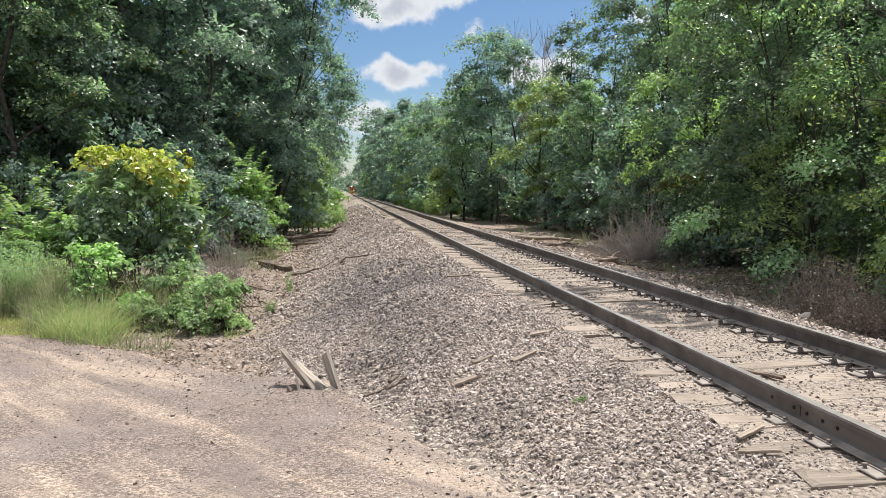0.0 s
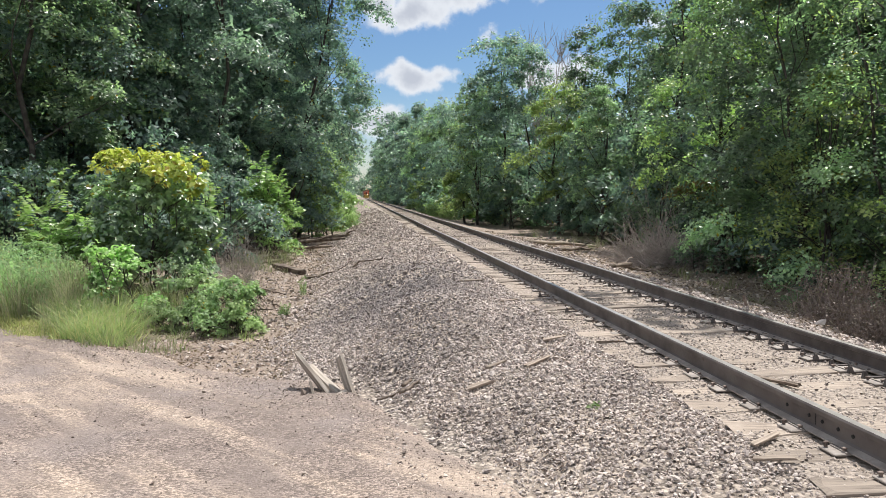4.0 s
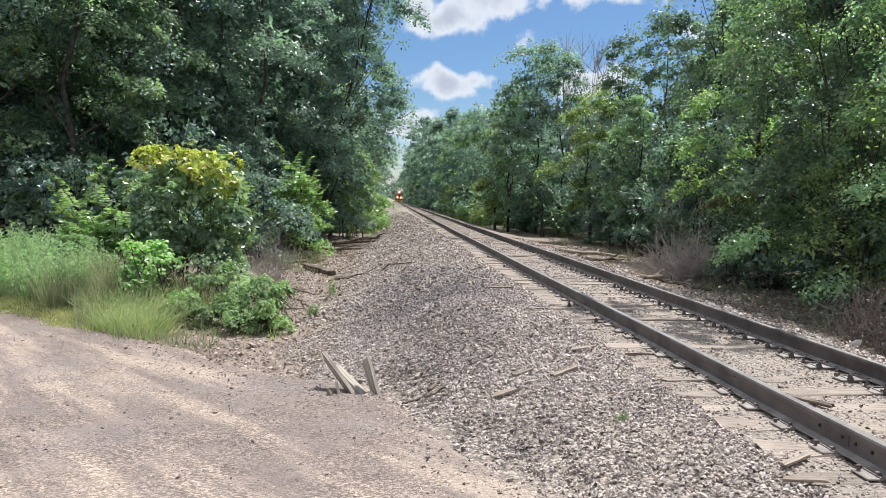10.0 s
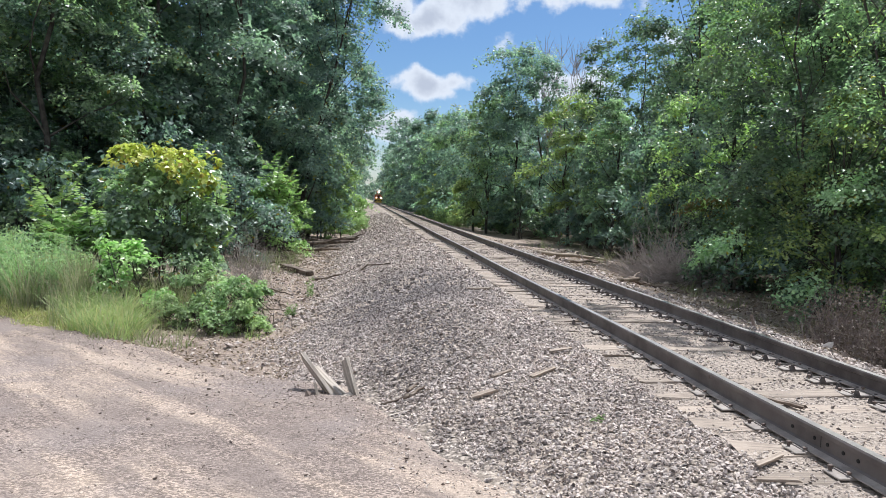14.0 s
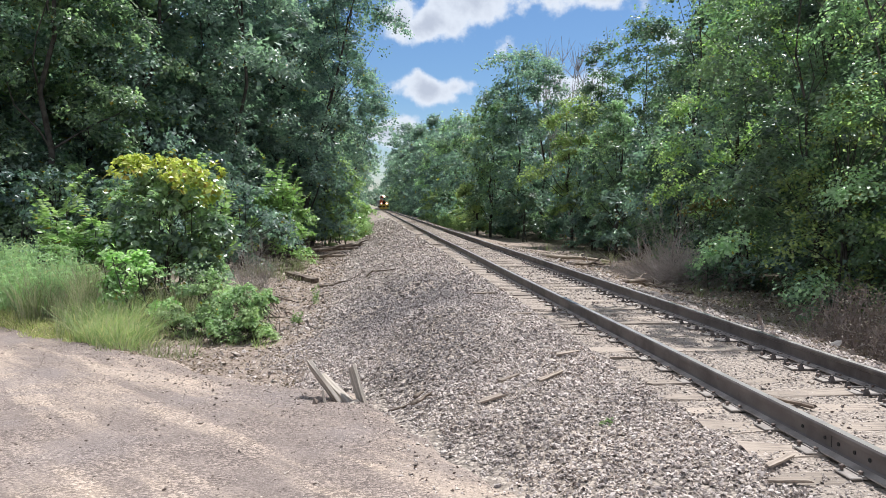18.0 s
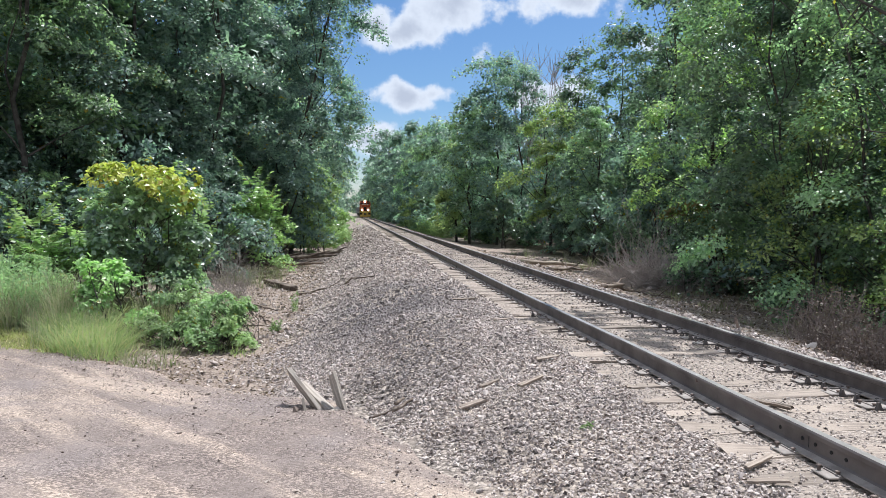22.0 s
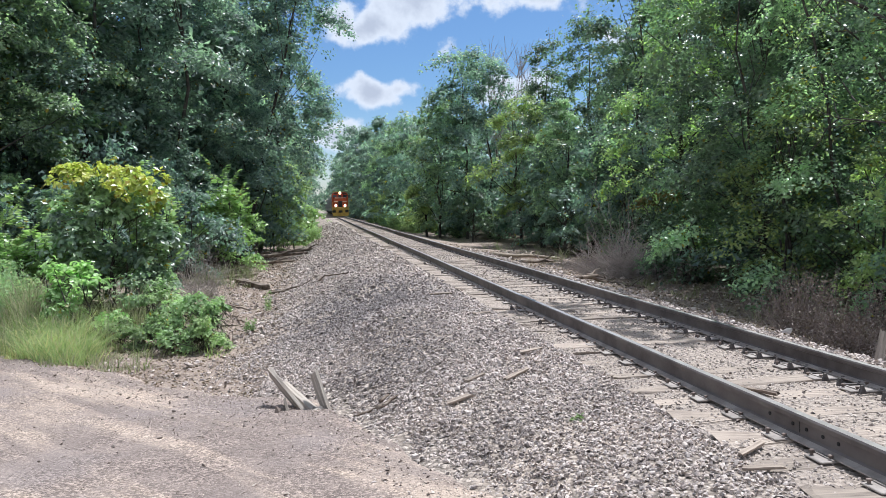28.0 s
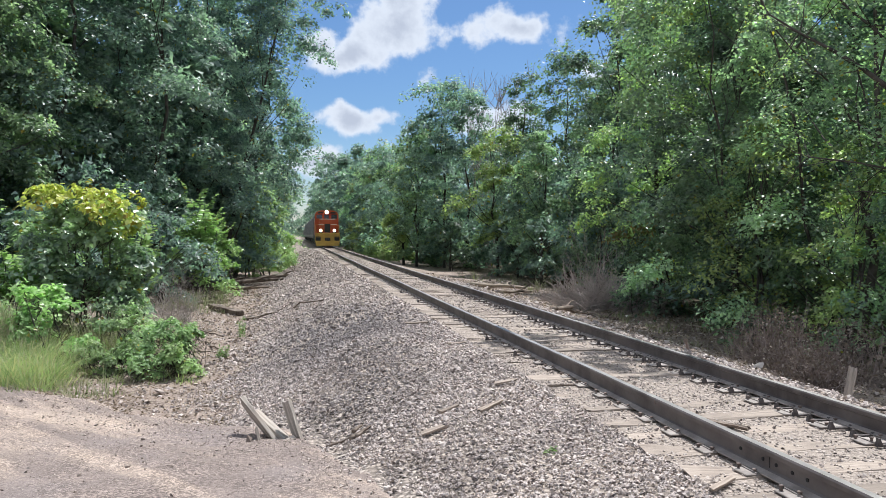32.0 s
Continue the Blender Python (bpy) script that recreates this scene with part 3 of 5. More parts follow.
def scatter_stones(rng, x, y, z, size, shapes=None):
    n = len(x)
    shapes = np.array(stone_shapes(rng) if shapes is None else shapes)
    faces = CHIP_FACES if shapes.shape[1] == 9 else STONE_FACES
    v = shapes[rng.integers(0, len(shapes), n)] * size[:, None, None]
    q = rng.normal(0, 1, (n, 4)) * (1.0, 0.32, 0.32, 1.0)
    q = q / np.linalg.norm(q, axis=1, keepdims=True)
    w, a, b, c = q.T
    rot = np.stack([1 - 2 * (b * b + c * c), 2 * (a * b - c * w), 2 * (a * c + b * w), 2 * (a * b + c * w), 1 - 2 * (a * a + c * c), 2 * (b * c - a * w),
                    2 * (a * c - b * w), 2 * (b * c + a * w), 1 - 2 * (a * a + b * b)], -1).reshape(n, 3, 3)
    v = np.einsum("nij,nkj->nki", rot, v) + np.stack([x, y, z], -1)[:, None]
    return v.reshape(-1, 3), (np.arange(n)[:, None, None] * shapes.shape[1] + faces[None]).reshape(-1, 3)


def ballast_stones():
    rng = np.random.default_rng(5)
    xs_, ys_, ss = [], [], []
    # near shoulder: dense and small; further off: sparser and larger
    for x0, x1, y0, y1, per, size in [(-4.4, -1.25, 3.4, 7, 1750, 0.0195), (-5.6, -1.25, 7, 10, 1350, 0.023), (-5.8, -1.25, 10, 15, 900, 0.027), (-5.8, -1.25, 15, 26, 230, 0.042), (-5.6, -1.25, 26, 48, 80, 0.058), (-4.6, -1.25, 48, 95, 30, 0.085),
                                      (-0.65, 0.65, 3.2, 12, 560, 0.017), (-0.65, 0.65, 12, 34, 150, 0.031), (-0.65, 0.65, 34, 70, 45, 0.045), (-1.35, -0.84, 3.2, 12, 800, 0.016),
                                      (0.84, 2.6, 3.2, 14, 330, 0.03), (0.84, 2.6, 14, 30, 130, 0.045)]:
        n = int((x1 - x0) * (y1 - y0) * per)
        xs_.append(rng.uniform(x0, x1, n))
        ys_.append(rng.uniform(y0, y1, n))
        ss.append(size * rng.lognormal(0, 0.28, n))
    x, y, s = (np.concatenate(v) for v in (xs_, ys_, ss))
    left = 1 - smooth(-0.9, 0.25, road_side(x, y))
    keep = rng.uniform(0, 1, len(x)) < np.where(x < 0, smooth(-5.6, -4.7, x + 0.4 * wave(x, y, 1.2)) * np.maximum(left, 0.10 * (x > -3.6)), 1 - smooth(1.4, 2.5, x + 0.4 * wave(x, y, 1.5)))
    bed = np.abs(x) < 1.32
    keep &= (s < 0.075) | ~bed
    x, y, s = x[keep], y[keep], s[keep]
    z = land(x, y) + s * np.where(np.abs(x) < 1.32, -0.02, rng.uniform(-0.15, 0.75, len(x))) + np.where((np.abs(x) < 1.32) & (rng.uniform(0, 1, len(x)) < 0.22), 0.008, 0.0)
    crib = np.abs(x) < 1.3
    v, f = scatter_stones(rng, x[crib], y[crib], z[crib], s[crib])
    tagged(array_mesh("crib_stones", v, f, CRIB), "dusty tan gravel packed between the ties", "ballast", kind="stuff")
    x, y, z, s = x[~crib], y[~crib], z[~crib], s[~crib]
    v, f = scatter_stones(rng, x, y, z, s)
    tagged(array_mesh("ballast_stones", v, f, STONE), "crushed grey limestone ballast heaped along the track shoulder", "ballast", kind="stuff")
    # grit on the road
    n = 66000
    x, y = rng.uniform(-11, -1.4, n), 2.5 + 11.5 * rng.uniform(0, 1, n) ** 1.3
    ok = road_side(x, y) > 0
    near = rng.uniform(0, 1, n) < np.clip(1.15 - 0.3 * road_side(x, y), 0.35, 1)
    x, y = x[ok & near], y[ok & near]
    s = 0.0072 * rng.lognormal(0, 0.55, len(x)) * (1 + 0.45 * np.exp(-((road_side(x, y) - 0.7) / 0.9) ** 2))
    v, f = scatter_stones(rng, x, y, land(x, y) + 0.014 + s * 0.15, s, pebble_shapes(rng))
    tagged(array_mesh("road_grit", v, f, PEBBLE), "loose pebbles strewn over the packed gravel road", "gravel", kind="stuff")
    # fallen leaves and bark
    n = 15000
    x = np.concatenate([rng.uniform(-9.0, -4.7, n), rng.uniform(1.7, 8.0, n)])
    y = np.concatenate([10 + 28 * rng.uniform(0, 1, n) ** 1.5, 5 + 34 * rng.uniform(0, 1, n) ** 1.4])
    ok = (road_side(x, y) < 0.15) & (rng.uniform(0, 1, 2 * n) < np.where(x < 0, 1, smooth(1.6, 3.4, x)))
    x, y = x[ok], y[ok]
    at = np.stack([x, y, land(x, y) + 0.012], -1)
    v, f = leaf_arrays(rng, at, np.tile((0.0, 0.0, 2.2), (len(x), 1)), 0.036 + 0.0012 * y, 0.4, 0.0)
    tagged(array_mesh("leaf_litter", v, f, LITTER), "dry brown leaves and bark flakes on bare soil", "leaf litter", kind="stuff")
    # chips in the ditch on either side
    n = 2600
    x = np.concatenate([rng.uniform(-8.5, -4.8, n), rng.uniform(2.6, 7.5, n)])
    y = np.concatenate([9 + 26 * rng.uniform(0, 1, n) ** 1.6, 6 + 34 * rng.uniform(0, 1, n) ** 1.4])
    ok = road_side(x, y) < -0.2
    x, y = x[ok], y[ok]
    s = 0.03 * rng.lognormal(0, 0.4, len(x)) * (1 + y / 40)
    v, f = scatter_stones(rng, x, y, land(x, y) + s * 0.2, s)
    tagged(array_mesh("ditch_chips", v, f, STONE), "scattered stone chips and bark flakes on bare soil", "gravel", kind="stuff")


# ---- track ----
RAIL_SECTION = [(-0.070, -0.172), (0.070, -0.172), (0.070, -0.163), (0.020, -0.148), (0.0085, -0.135), (0.0085, -0.052), (0.034, -0.040), (0.036, -0.012), (0.028, 0.0),
                (-0.028, 0.0), (-0.036, -0.012), (-0.034, -0.040), (-0.0085, -0.052), (-0.0085, -0.135), (-0.020, -0.148), (-0.070, -0.163)]
RAIL_X = 0.7535


def rail(x, label):
    ob = thing("rail", label, "rail", (x, 0, 0), group="running rails")
    cuts = [-9.0] + [v for v in np.arange(-4, 60, 2.0)] + [65, 70, 80, 120, 200, 320, 480, 690]
    n = len(RAIL_SECTION)
    sway = [0.012 * math.sin(v * 0.35 + x) * (v > 6) for v in cuts]
    verts = [(p + w + float(bend(y)[0]), y, q + float(bend(y)[1])) for y, w in zip(cuts, sway) for p, q in RAIL_SECTION]
    faces = [(i * n + j, i * n + (j + 1) % n, (i + 1) * n + (j + 1) % n, (i + 1) * n + j) for i in range(len(cuts) - 1) for j in range(n)]
    body = link_mesh("rail_body", verts, faces, RAIL, ob)
    body.data.materials.append(SHINE)
    body.data.materials.append(FOOT)
    for i, poly in enumerate(body.data.polygons):
        poly.material_index = {8: 1, 2: 2, 14: 2, 15: 2, 1: 2}.get(i % n, 0)
    return ob


def dress_rail(ob, x):
    """Drilled holes by a joint, and the anchors that grip the foot beside the ties."""
    if x < 0:
        # near-black discs on the web, the holes' shade put into their colour
        for y in (5.12, 4.85, 4.70, 4.53, 4.38):
            part("bolt_hole", rod(bmesh.new(), (-0.0145, y, -0.088), (-0.0082, y, -0.088), 0.013, 12), HOLE, ob)
        block("joint_seam", HOLE, ob, -0.0105, -0.008, 4.775, 4.779, -0.130, -0.055)
        part("weld_bead", box(bmesh.new(), -0.038, -0.0085, 6.42, 6.435, -0.05, -0.013, 0.003), IRON, ob)
    return ob


TIE_STEP = 0.505


def tie_mesh(rng):
    bm = bmesh.new()
    box(bm, -1.30, 1.30, -0.112, 0.112, -0.16, 0.0)
    bmesh.ops.subdivide_edges(bm, edges=[e for e in bm.edges if abs(e.verts[0].co.x - e.verts[1].co.x) > 1], cuts=5)
    bmesh.ops.bevel(bm, geom=[e for e in bm.edges if e.calc_face_angle(0) > 0.5], offset=0.012, segments=1, affect="EDGES")
    for v in bm.verts:
        v.co += Vector(rng.normal(0, 1, 3)) * (0.008 if abs(v.co.x) < 1.25 else 0.022)
    me = bpy.data.meshes.new("tie")
    bm.to_mesh(me)
    bm.free()
    me.materials.append(TIE)
    return me


def plate_mesh():
    bm = box(bmesh.new(), -0.17, 0.17, -0.09, 0.09, 0.0, 0.014, 0.004)
    for sx in (-0.085, 0.085):
        box(bm, sx - 0.008, sx + 0.008, -0.088, 0.088, 0.012, 0.022)
    me = bpy.data.meshes.new("tie_plate")
    bm.to_mesh(me)
    bm.free()
    me.materials.append(FOOT)
    return me


def spike_mesh():
    bm = box(bmesh.new(), -0.008, 0.008, -0.008, 0.008, -0.03, 0.024)
    box(bm, -0.016, 0.016, -0.012, 0.012, 0.018, 0.030, 0.004)
    me = bpy.data.meshes.new("spike")
    bm.to_mesh(me)
    bm.free()
    me.materials.append(IRON)
    return me


def anchor_mesh():
    """A spring clip under the rail's foot with a jaw that stands up on one side."""
    bm = box(bmesh.new(), -0.095, 0.095, -0.014, 0.014, -0.020, -0.002, 0.003)
    fin = bmesh.ops.create_cube(bm, size=1.0)["verts"]
    for v in fin:
        up = v.co.z > 0
        v.co = Vector((-0.098 + v.co.x * (0.014 if up else 0.060), v.co.y * 0.030 + (0.010 if up else 0.0), 0.046 if up else -0.018))
    box(bm, 0.070, 0.092, -0.013, 0.013, -0.016, 0.014, 0.003)
    me = bpy.data.meshes.new("rail_anchor")
    bm.to_mesh(me)
    bm.free()
    me.materials.append(CLIP)
    return me


def lay_track():
    rng = np.random.default_rng(11)
    rails = {x: dress_rail(rail(x, label), x) for x, label in ((-RAIL_X, "rust-brown steel rail drilled with bolt holes near the crossing"), (RAIL_X, "rust-brown steel rail gripped by many anchors"))}
    shapes, plate, spike, anchor = [tie_mesh(rng) for _ in range(9)], plate_mesh(), spike_mesh(), anchor_mesh()
    y = 3.35
    while y < 112:
        lift = rng.normal(0, 0.007)
        ob = new("tie", shapes[rng.integers(0, len(shapes))])
        tagged(ob, "grey weathered timber tie half buried in dusty ballast", "railway tie", "ties under the rails")
        dx, dz = (float(v) for v in bend(y))
        ob.matrix_world = pose(dx + rng.normal(0, 0.05), y, dz - 0.191 + lift, 0, 0, rng.normal(0, 1.1) + (180 if rng.uniform() < 0.5 else 0))
        if y < 34:
            inv = ob.matrix_world.inverted()
            for x in (-RAIL_X, RAIL_X):
                p = new("tie_plate", plate)
                p.parent, p.matrix_basis = ob, inv @ pose(x + dx, y, dz - 0.188, 0, 0, 0)
                if y < 22:
                    for dx, dy in ((-0.082, -0.05), (0.082, 0.05), (-0.135, 0.06)):
                        s = new("spike", spike)
                        s.parent, s.matrix_basis = p, pose(dx, dy, 0.012 + abs(rng.normal(0, 0.006)), 0, 0, rng.normal(0, 8))
        if y < 48:
            for x in (-RAIL_X, RAIL_X):
                for dy in (-0.135, 0.135):
                    if rng.uniform() < (0.85 if x > 0 else 0.08 * (y > 9)):
                        s = new("rail_anchor", anchor)
                        flip = 0 if x > 0 else 180 * (rng.uniform() < 0.5)
                        s.parent, s.matrix_basis = rails[x], pose(dx, y + dy + rng.normal(0, 0.012), dz - 0.166, 0, 0, flip + rng.normal(0, 3))
        y += TIE_STEP + rng.normal(0, 0.035)
    v, f = [], []
    while y < 690:
        b = len(v)
        v += [(a + float(bend(y)[0]), y + c, float(bend(y)[1]) - 0.19 + rng.normal(0, 0.01)) for a, c in ((-1.3, -0.11), (1.3, -0.11), (1.3, 0.11), (-1.3, 0.11))]
        v += [(a, q, r - 0.15) for a, q, r in v[b:b + 4]]
        f += [(b, b + 1, b + 2, b + 3), (b + 4, b, b + 3, b + 7), (b + 5, b + 4, b + 7, b + 6), (b + 1, b, b + 4, b + 5), (b + 2, b + 1, b + 5, b + 6), (b + 3, b + 2, b + 6, b + 7)]
        y += TIE_STEP
    tagged(link_mesh("distant_ties", v, f, TIE), "long row of grey timber ties running into the distance", "railway ties", kind="stuff")


# ---- trees and bushes ----
def edge_profile(f, low):
    """Half width of a woodland-edge crown at a share f of its height."""
    g = np.clip((f - low) / (1 - low), 0, 1)
    return (0.52 + 0.48 * np.sin(np.pi * np.clip(g * 0.9 + 0.12, 0, 1))) * np.sqrt(np.clip(1 - g ** 3.2, 0, 1)) * np.sqrt(np.clip(g / 0.06, 0.25, 1))


def crown_column(rng, height, r, low, pads, per, pad, shell=3.0, lump=0.42, ragged=0.24, sprig=7):
    """A crown of boughs with gaps between them, from a share 'low' of the height up. Each bough is a drooping cushion of leafy domes: dome centres, leaf points and their upward ways."""
    group = 9
    boughs = max(3, pads // group)
    f = low + (0.97 - low) * (np.arange(boughs) + rng.uniform(0, 1, boughs)) / boughs
    a = np.arange(boughs) * 2.4 + rng.normal(0, 0.45, boughs)
    p = rng.uniform(0, 6, 2)
    q = r * edge_profile(f, low) * (1 + lump * np.sin(2 * a + p[0] + 5 * f) + ragged * rng.normal(0, 1, boughs)) * rng.uniform(0.15, 1, boughs) ** (1 / shell)
    b = np.stack([q * np.cos(a), q * np.sin(a), f * height], -1)
    out = np.stack([np.cos(a), np.sin(a), 0 * a], -1)
    big = min(2.15 * pad, 0.62 * r) * rng.lognormal(0, 0.3, boughs)
    d = unit(rng.normal(0, 1, (boughs, group, 3)) + 0.35 * out[:, None])
    d[..., 2] = np.where(d[..., 2] < -0.1, -0.7 * d[..., 2], d[..., 2])
    off = d * big[:, None, None] * rng.uniform(0.35, 1.0, (boughs, group, 1)) * np.array([1.0, 1.0, 0.9])
    off[..., 2] -= 0.30 * np.sum(off[..., :2] * out[:, None, :2], -1)
    c = (b[:, None] + off).reshape(-1, 3)
    c[:, 2] = np.clip(c[:, 2], 0.1, height)
    out = np.repeat(out, group, 0)
    size = pad * rng.lognormal(0, 0.3, len(c)) * np.repeat(rng.lognormal(0, 0.15, boughs), group)
    # twig tips over each dome, a sprig of leaves round each tip
    tips = max(3, per // sprig)
    d = unit(rng.normal(0, 1, (len(c), tips, 3)) + 0.45 * out[:, None])
    d[..., 2] = np.where(d[..., 2] < -0.1, -0.8 * d[..., 2], d[..., 2])
    off = d * rng.uniform(0.6, 1.1, (len(c), tips, 1)) * size[:, None, None] * np.array([1.0, 1.0, 0.85])
    off[..., 2] -= 0.40 * np.sum(off[..., :2] * out[:, None, :2], -1)
    spot = np.repeat(c[:, None] + off, sprig, 1) + rng.normal(0, 1, (len(c), tips * sprig, 3)) * (0.15 * size)[:, None, None] * np.array([1.0, 1.0, 0.8])
    way = np.repeat(d * np.array([0.7, 0.7, 0.5]) + np.array([0, 0, 0.65]), sprig, 1)
    return c, spot.reshape(-1, 3), way.reshape(-1, 3)


def tree(name, label, at, height, spread_r, mat, seed, low=0.03, per=63, leaf=0.14, trunk_r=0.15, group="woodland trees", stems=1, pad=0.6, category="tree", lean=(0.0, 0.0), limbs=22, shell=3.0, coarse=False, fill=1.9, sprig=7, loose=0.36, ragged=0.26):
    """A tapered trunk with limbs into a crown of leafy domes; the top, far over the eye, is drawn with fewer, larger sprays."""
    rng = np.random.default_rng(seed)
    ob = thing(name, label, category, at, 0, group)
    pads = max(8, int(fill * spread_r * height * (1 - low) / pad ** 2))
    c, pts, way = crown_column(rng, height, spread_r, low, pads, per, pad, shell, ragged=ragged, sprig=sprig)
    for v in (c, pts):
        v[:, 0] += lean[0] * np.clip(v[:, 2] / height, 0, 2) ** 1.5
        v[:, 1] += lean[1] * np.clip(v[:, 2] / height, 0, 2) ** 1.5
    high = pts[:, 2] > 0.36 * max(at[1], 6) + 3.0
    keep = (pts[:, 2] > 0.04) & (~high | (rng.uniform(0, 1, len(pts)) < 0.16))
    pts, way, high = pts[keep], way[keep], high[keep]
    paths = []
    for s in range(stems):
        foot = np.array([rng.normal(0, 0.3), rng.normal(0, 0.3), 0.0]) * (stems > 1) + np.array([0, 0, -0.15])
        top = np.array([lean[0] + rng.normal(0, 0.25), lean[1] + rng.normal(0, 0.25), height * 0.93])
        stem = bent(rng, foot, top, trunk_r, trunk_r * 0.12, 8, 0.025)
        paths.append(stem)
        for i in rng.permutation(len(c))[: max(6, limbs // stems)]:
            k = min(7, int(np.clip(c[i][2] / height * 0.8, 0.05, 0.9) * 8))
            start, r = stem[k]
            paths.append(bent(rng, start, c[i], r * 0.42, 0.01, 4, 0.07))
    v, f = tubes(paths, 6)
    array_mesh("trunk", v, f, BARK, ob, "", True)
    v, f = leaf_arrays(rng, pts, way, np.where(high, 2.3, 1.0) * leaf, coarse=coarse, loose=loose)
    array_mesh("crown", v, f, mat, ob)
    return ob


def shrub(label, at, height, r, mat, seed, leaf=0.11, per=49, pad=0.36, low=0.0, group="trackside shrubs", fill=2.8):
    return tree("shrub", label, at, height, r, mat, seed, low, per, leaf, 0.035, group, 4, pad, "shrub", limbs=24, coarse=at[1] > 34, fill=fill, ragged=0.16)


def bare_bush(name, label, at, height, r, seed, count=150, mat=None, group="", thick=0.012, up=0.6):
    """A tangle of bare twigs."""
    rng = np.random.default_rng(seed)
    ob = tagged(new(name), label, "dead bush", group)
    ob.matrix_world = pose(*at)
    paths = []
    for _ in range(count):
        foot = np.array([rng.normal(0, r * 0.35), rng.normal(0, r * 0.35), -0.05])
        d = unit(np.array([rng.normal(0, 1), rng.normal(0, 1), abs(rng.normal(up, 0.5))]))
        tip = foot + d * rng.uniform(0.4, 1.0) * np.array([r, r, height]) * 1.1
        tip[2] = max(tip[2], 0.05)
        p = bent(rng, foot, tip, thick, thick * 0.25, 4, 0.10)
        paths.append(p)
        for _ in range(3):
            k = rng.integers(1, 4)
            q = p[k][0] + unit(d + rng.normal(0, 0.6, 3)) * rng.uniform(0.15, 0.45) * r
            q[2] = max(q[2], 0.03)
            paths.append(bent(rng, p[k][0], q, thick * 0.5, thick * 0.15, 3, 0.1))
    v, f = tubes(paths, 3)
    array_mesh("twig_tangle", v, f, mat or DEADWOOD, ob)
    return ob


def blades(rng, x, y, height, width, bend_over, turn):
    """Grass blades: strips in three pieces that arch over towards 'turn'."""
    n = len(x)
    z = land(x, y) - 0.02
    h = height * rng.uniform(0.5, 1.2, n)
    d = np.stack([np.cos(turn), np.sin(turn), 0 * turn], -1)
    a = rng.uniform(0, 2 * np.pi, n)
    s = np.stack([np.cos(a), np.sin(a), 0 * a], -1) * (width * rng.uniform(0.6, 1.4, n))[:, None]
    foot = np.stack([x, y, z], -1)
    up = np.array([0, 0, 1.0])
    b = (bend_over * rng.uniform(0.15, 1.5, n) * h)[:, None]
    low = foot + up * (h * 0.45)[:, None] + d * b * 0.18
    mid = foot + up * (h * 0.82)[:, None] + d * b * 0.55
    tip = foot + up * (h * rng.uniform(0.75, 1.05, n))[:, None] + d * b * 1.1
    v = np.stack([foot - s, foot + s, low - s, low + s, mid - s * 0.7, mid + s * 0.7, tip], 1).reshape(-1, 3)
    i = np.arange(n)[:, None] * 7
    f = np.concatenate([i + [0, 1, 3], i + [0, 3, 2], i + [2, 3, 5], i + [2, 5, 4], i + [4, 5, 6]])
    return v, f


def grass_patch(name, label, boxes, height, width, mat, seed, bend_over=0.35, tuft=30, wide=0.10):
    rng = np.random.default_rng(seed)
    x, y, h, turn = [], [], [], []
    for x0, x1, y0, y1, n, k in boxes:
        m = max(1, n // tuft)
        cx, cy = rng.uniform(x0 - 0.1, x1 + 0.1, m), rng.uniform(y0 - 0.1, y1 + 0.1, m)
        g = rng.integers(0, m, n)
        ox, oy = rng.normal(0, wide, n), rng.normal(0, wide, n)
        x.append(cx[g] + ox)
        y.append(cy[g] + oy)
        h.append(k * rng.uniform(0.4, 1.3, m)[g])
        turn.append(np.arctan2(oy, ox) + 0.5 * rng.normal(0, 1, n) + 0.4 * rng.normal(0, 1, m)[g])
    x, y, h, turn = (np.concatenate(v) for v in (x, y, h, turn))
    ok = road_side(x, y) < 0.1
    v, f = blades(rng, x[ok], y[ok], height * h[ok], width, bend_over, turn[ok])
    return tagged(array_mesh(name, v, f, mat), label, "grass", kind="stuff")


def weed(name, label, at, height, r, seed, stems=26, leaf=0.06, mat=None, category="weed", group="", per=34, slim=0.26):
    """A leafy herb: upright stems set with leaves from foot to tip."""
    rng = np.random.default_rng(seed)
    ob = thing(name, label, category, at, 0, group)
    paths, pts, way = [], [], []
    for _ in range(stems):
        a, q = rng.uniform(0, 2 * np.pi), r * math.sqrt(rng.uniform(0, 1))
        foot = np.array([q * np.cos(a), q * np.sin(a), -0.03])
        h = height * rng.uniform(0.55, 1.1) * (1 - 0.35 * (q / r) ** 2)
        tip = foot + np.array([np.cos(a) * 0.25 * h * rng.uniform(0, 1), np.sin(a) * 0.25 * h * rng.uniform(0, 1), h])
        p = bent(rng, foot, tip, 0.006, 0.003, 4, 0.05)
        paths.append(p)
        t = rng.uniform(0.12, 1.0, per)
        line = foot + (tip - foot) * t[:, None]
        off = unit(rng.normal(0, 1, (per, 3)) * (1, 1, 0.3)) * (leaf * 0.9 * rng.uniform(0.1, 1.2, per))[:, None]
        pts.append(line + off)
        way.append(unit(off) * 0.35 + np.array([0, 0, 0.9]))
    v, f = tubes(paths, 3)
    array_mesh("stem", v, f, mat or WEED, ob)
    pts, way = np.concatenate(pts), np.concatenate(way)
    v, f = leaf_arrays(rng, pts, way, np.full(len(pts), leaf), slim)
    array_mesh("foliage", v, f, mat or WEED, ob)
    return ob


def foot_at(x, y, dz=0.0):
    return (x, y, float(land(x, y)) + dz)


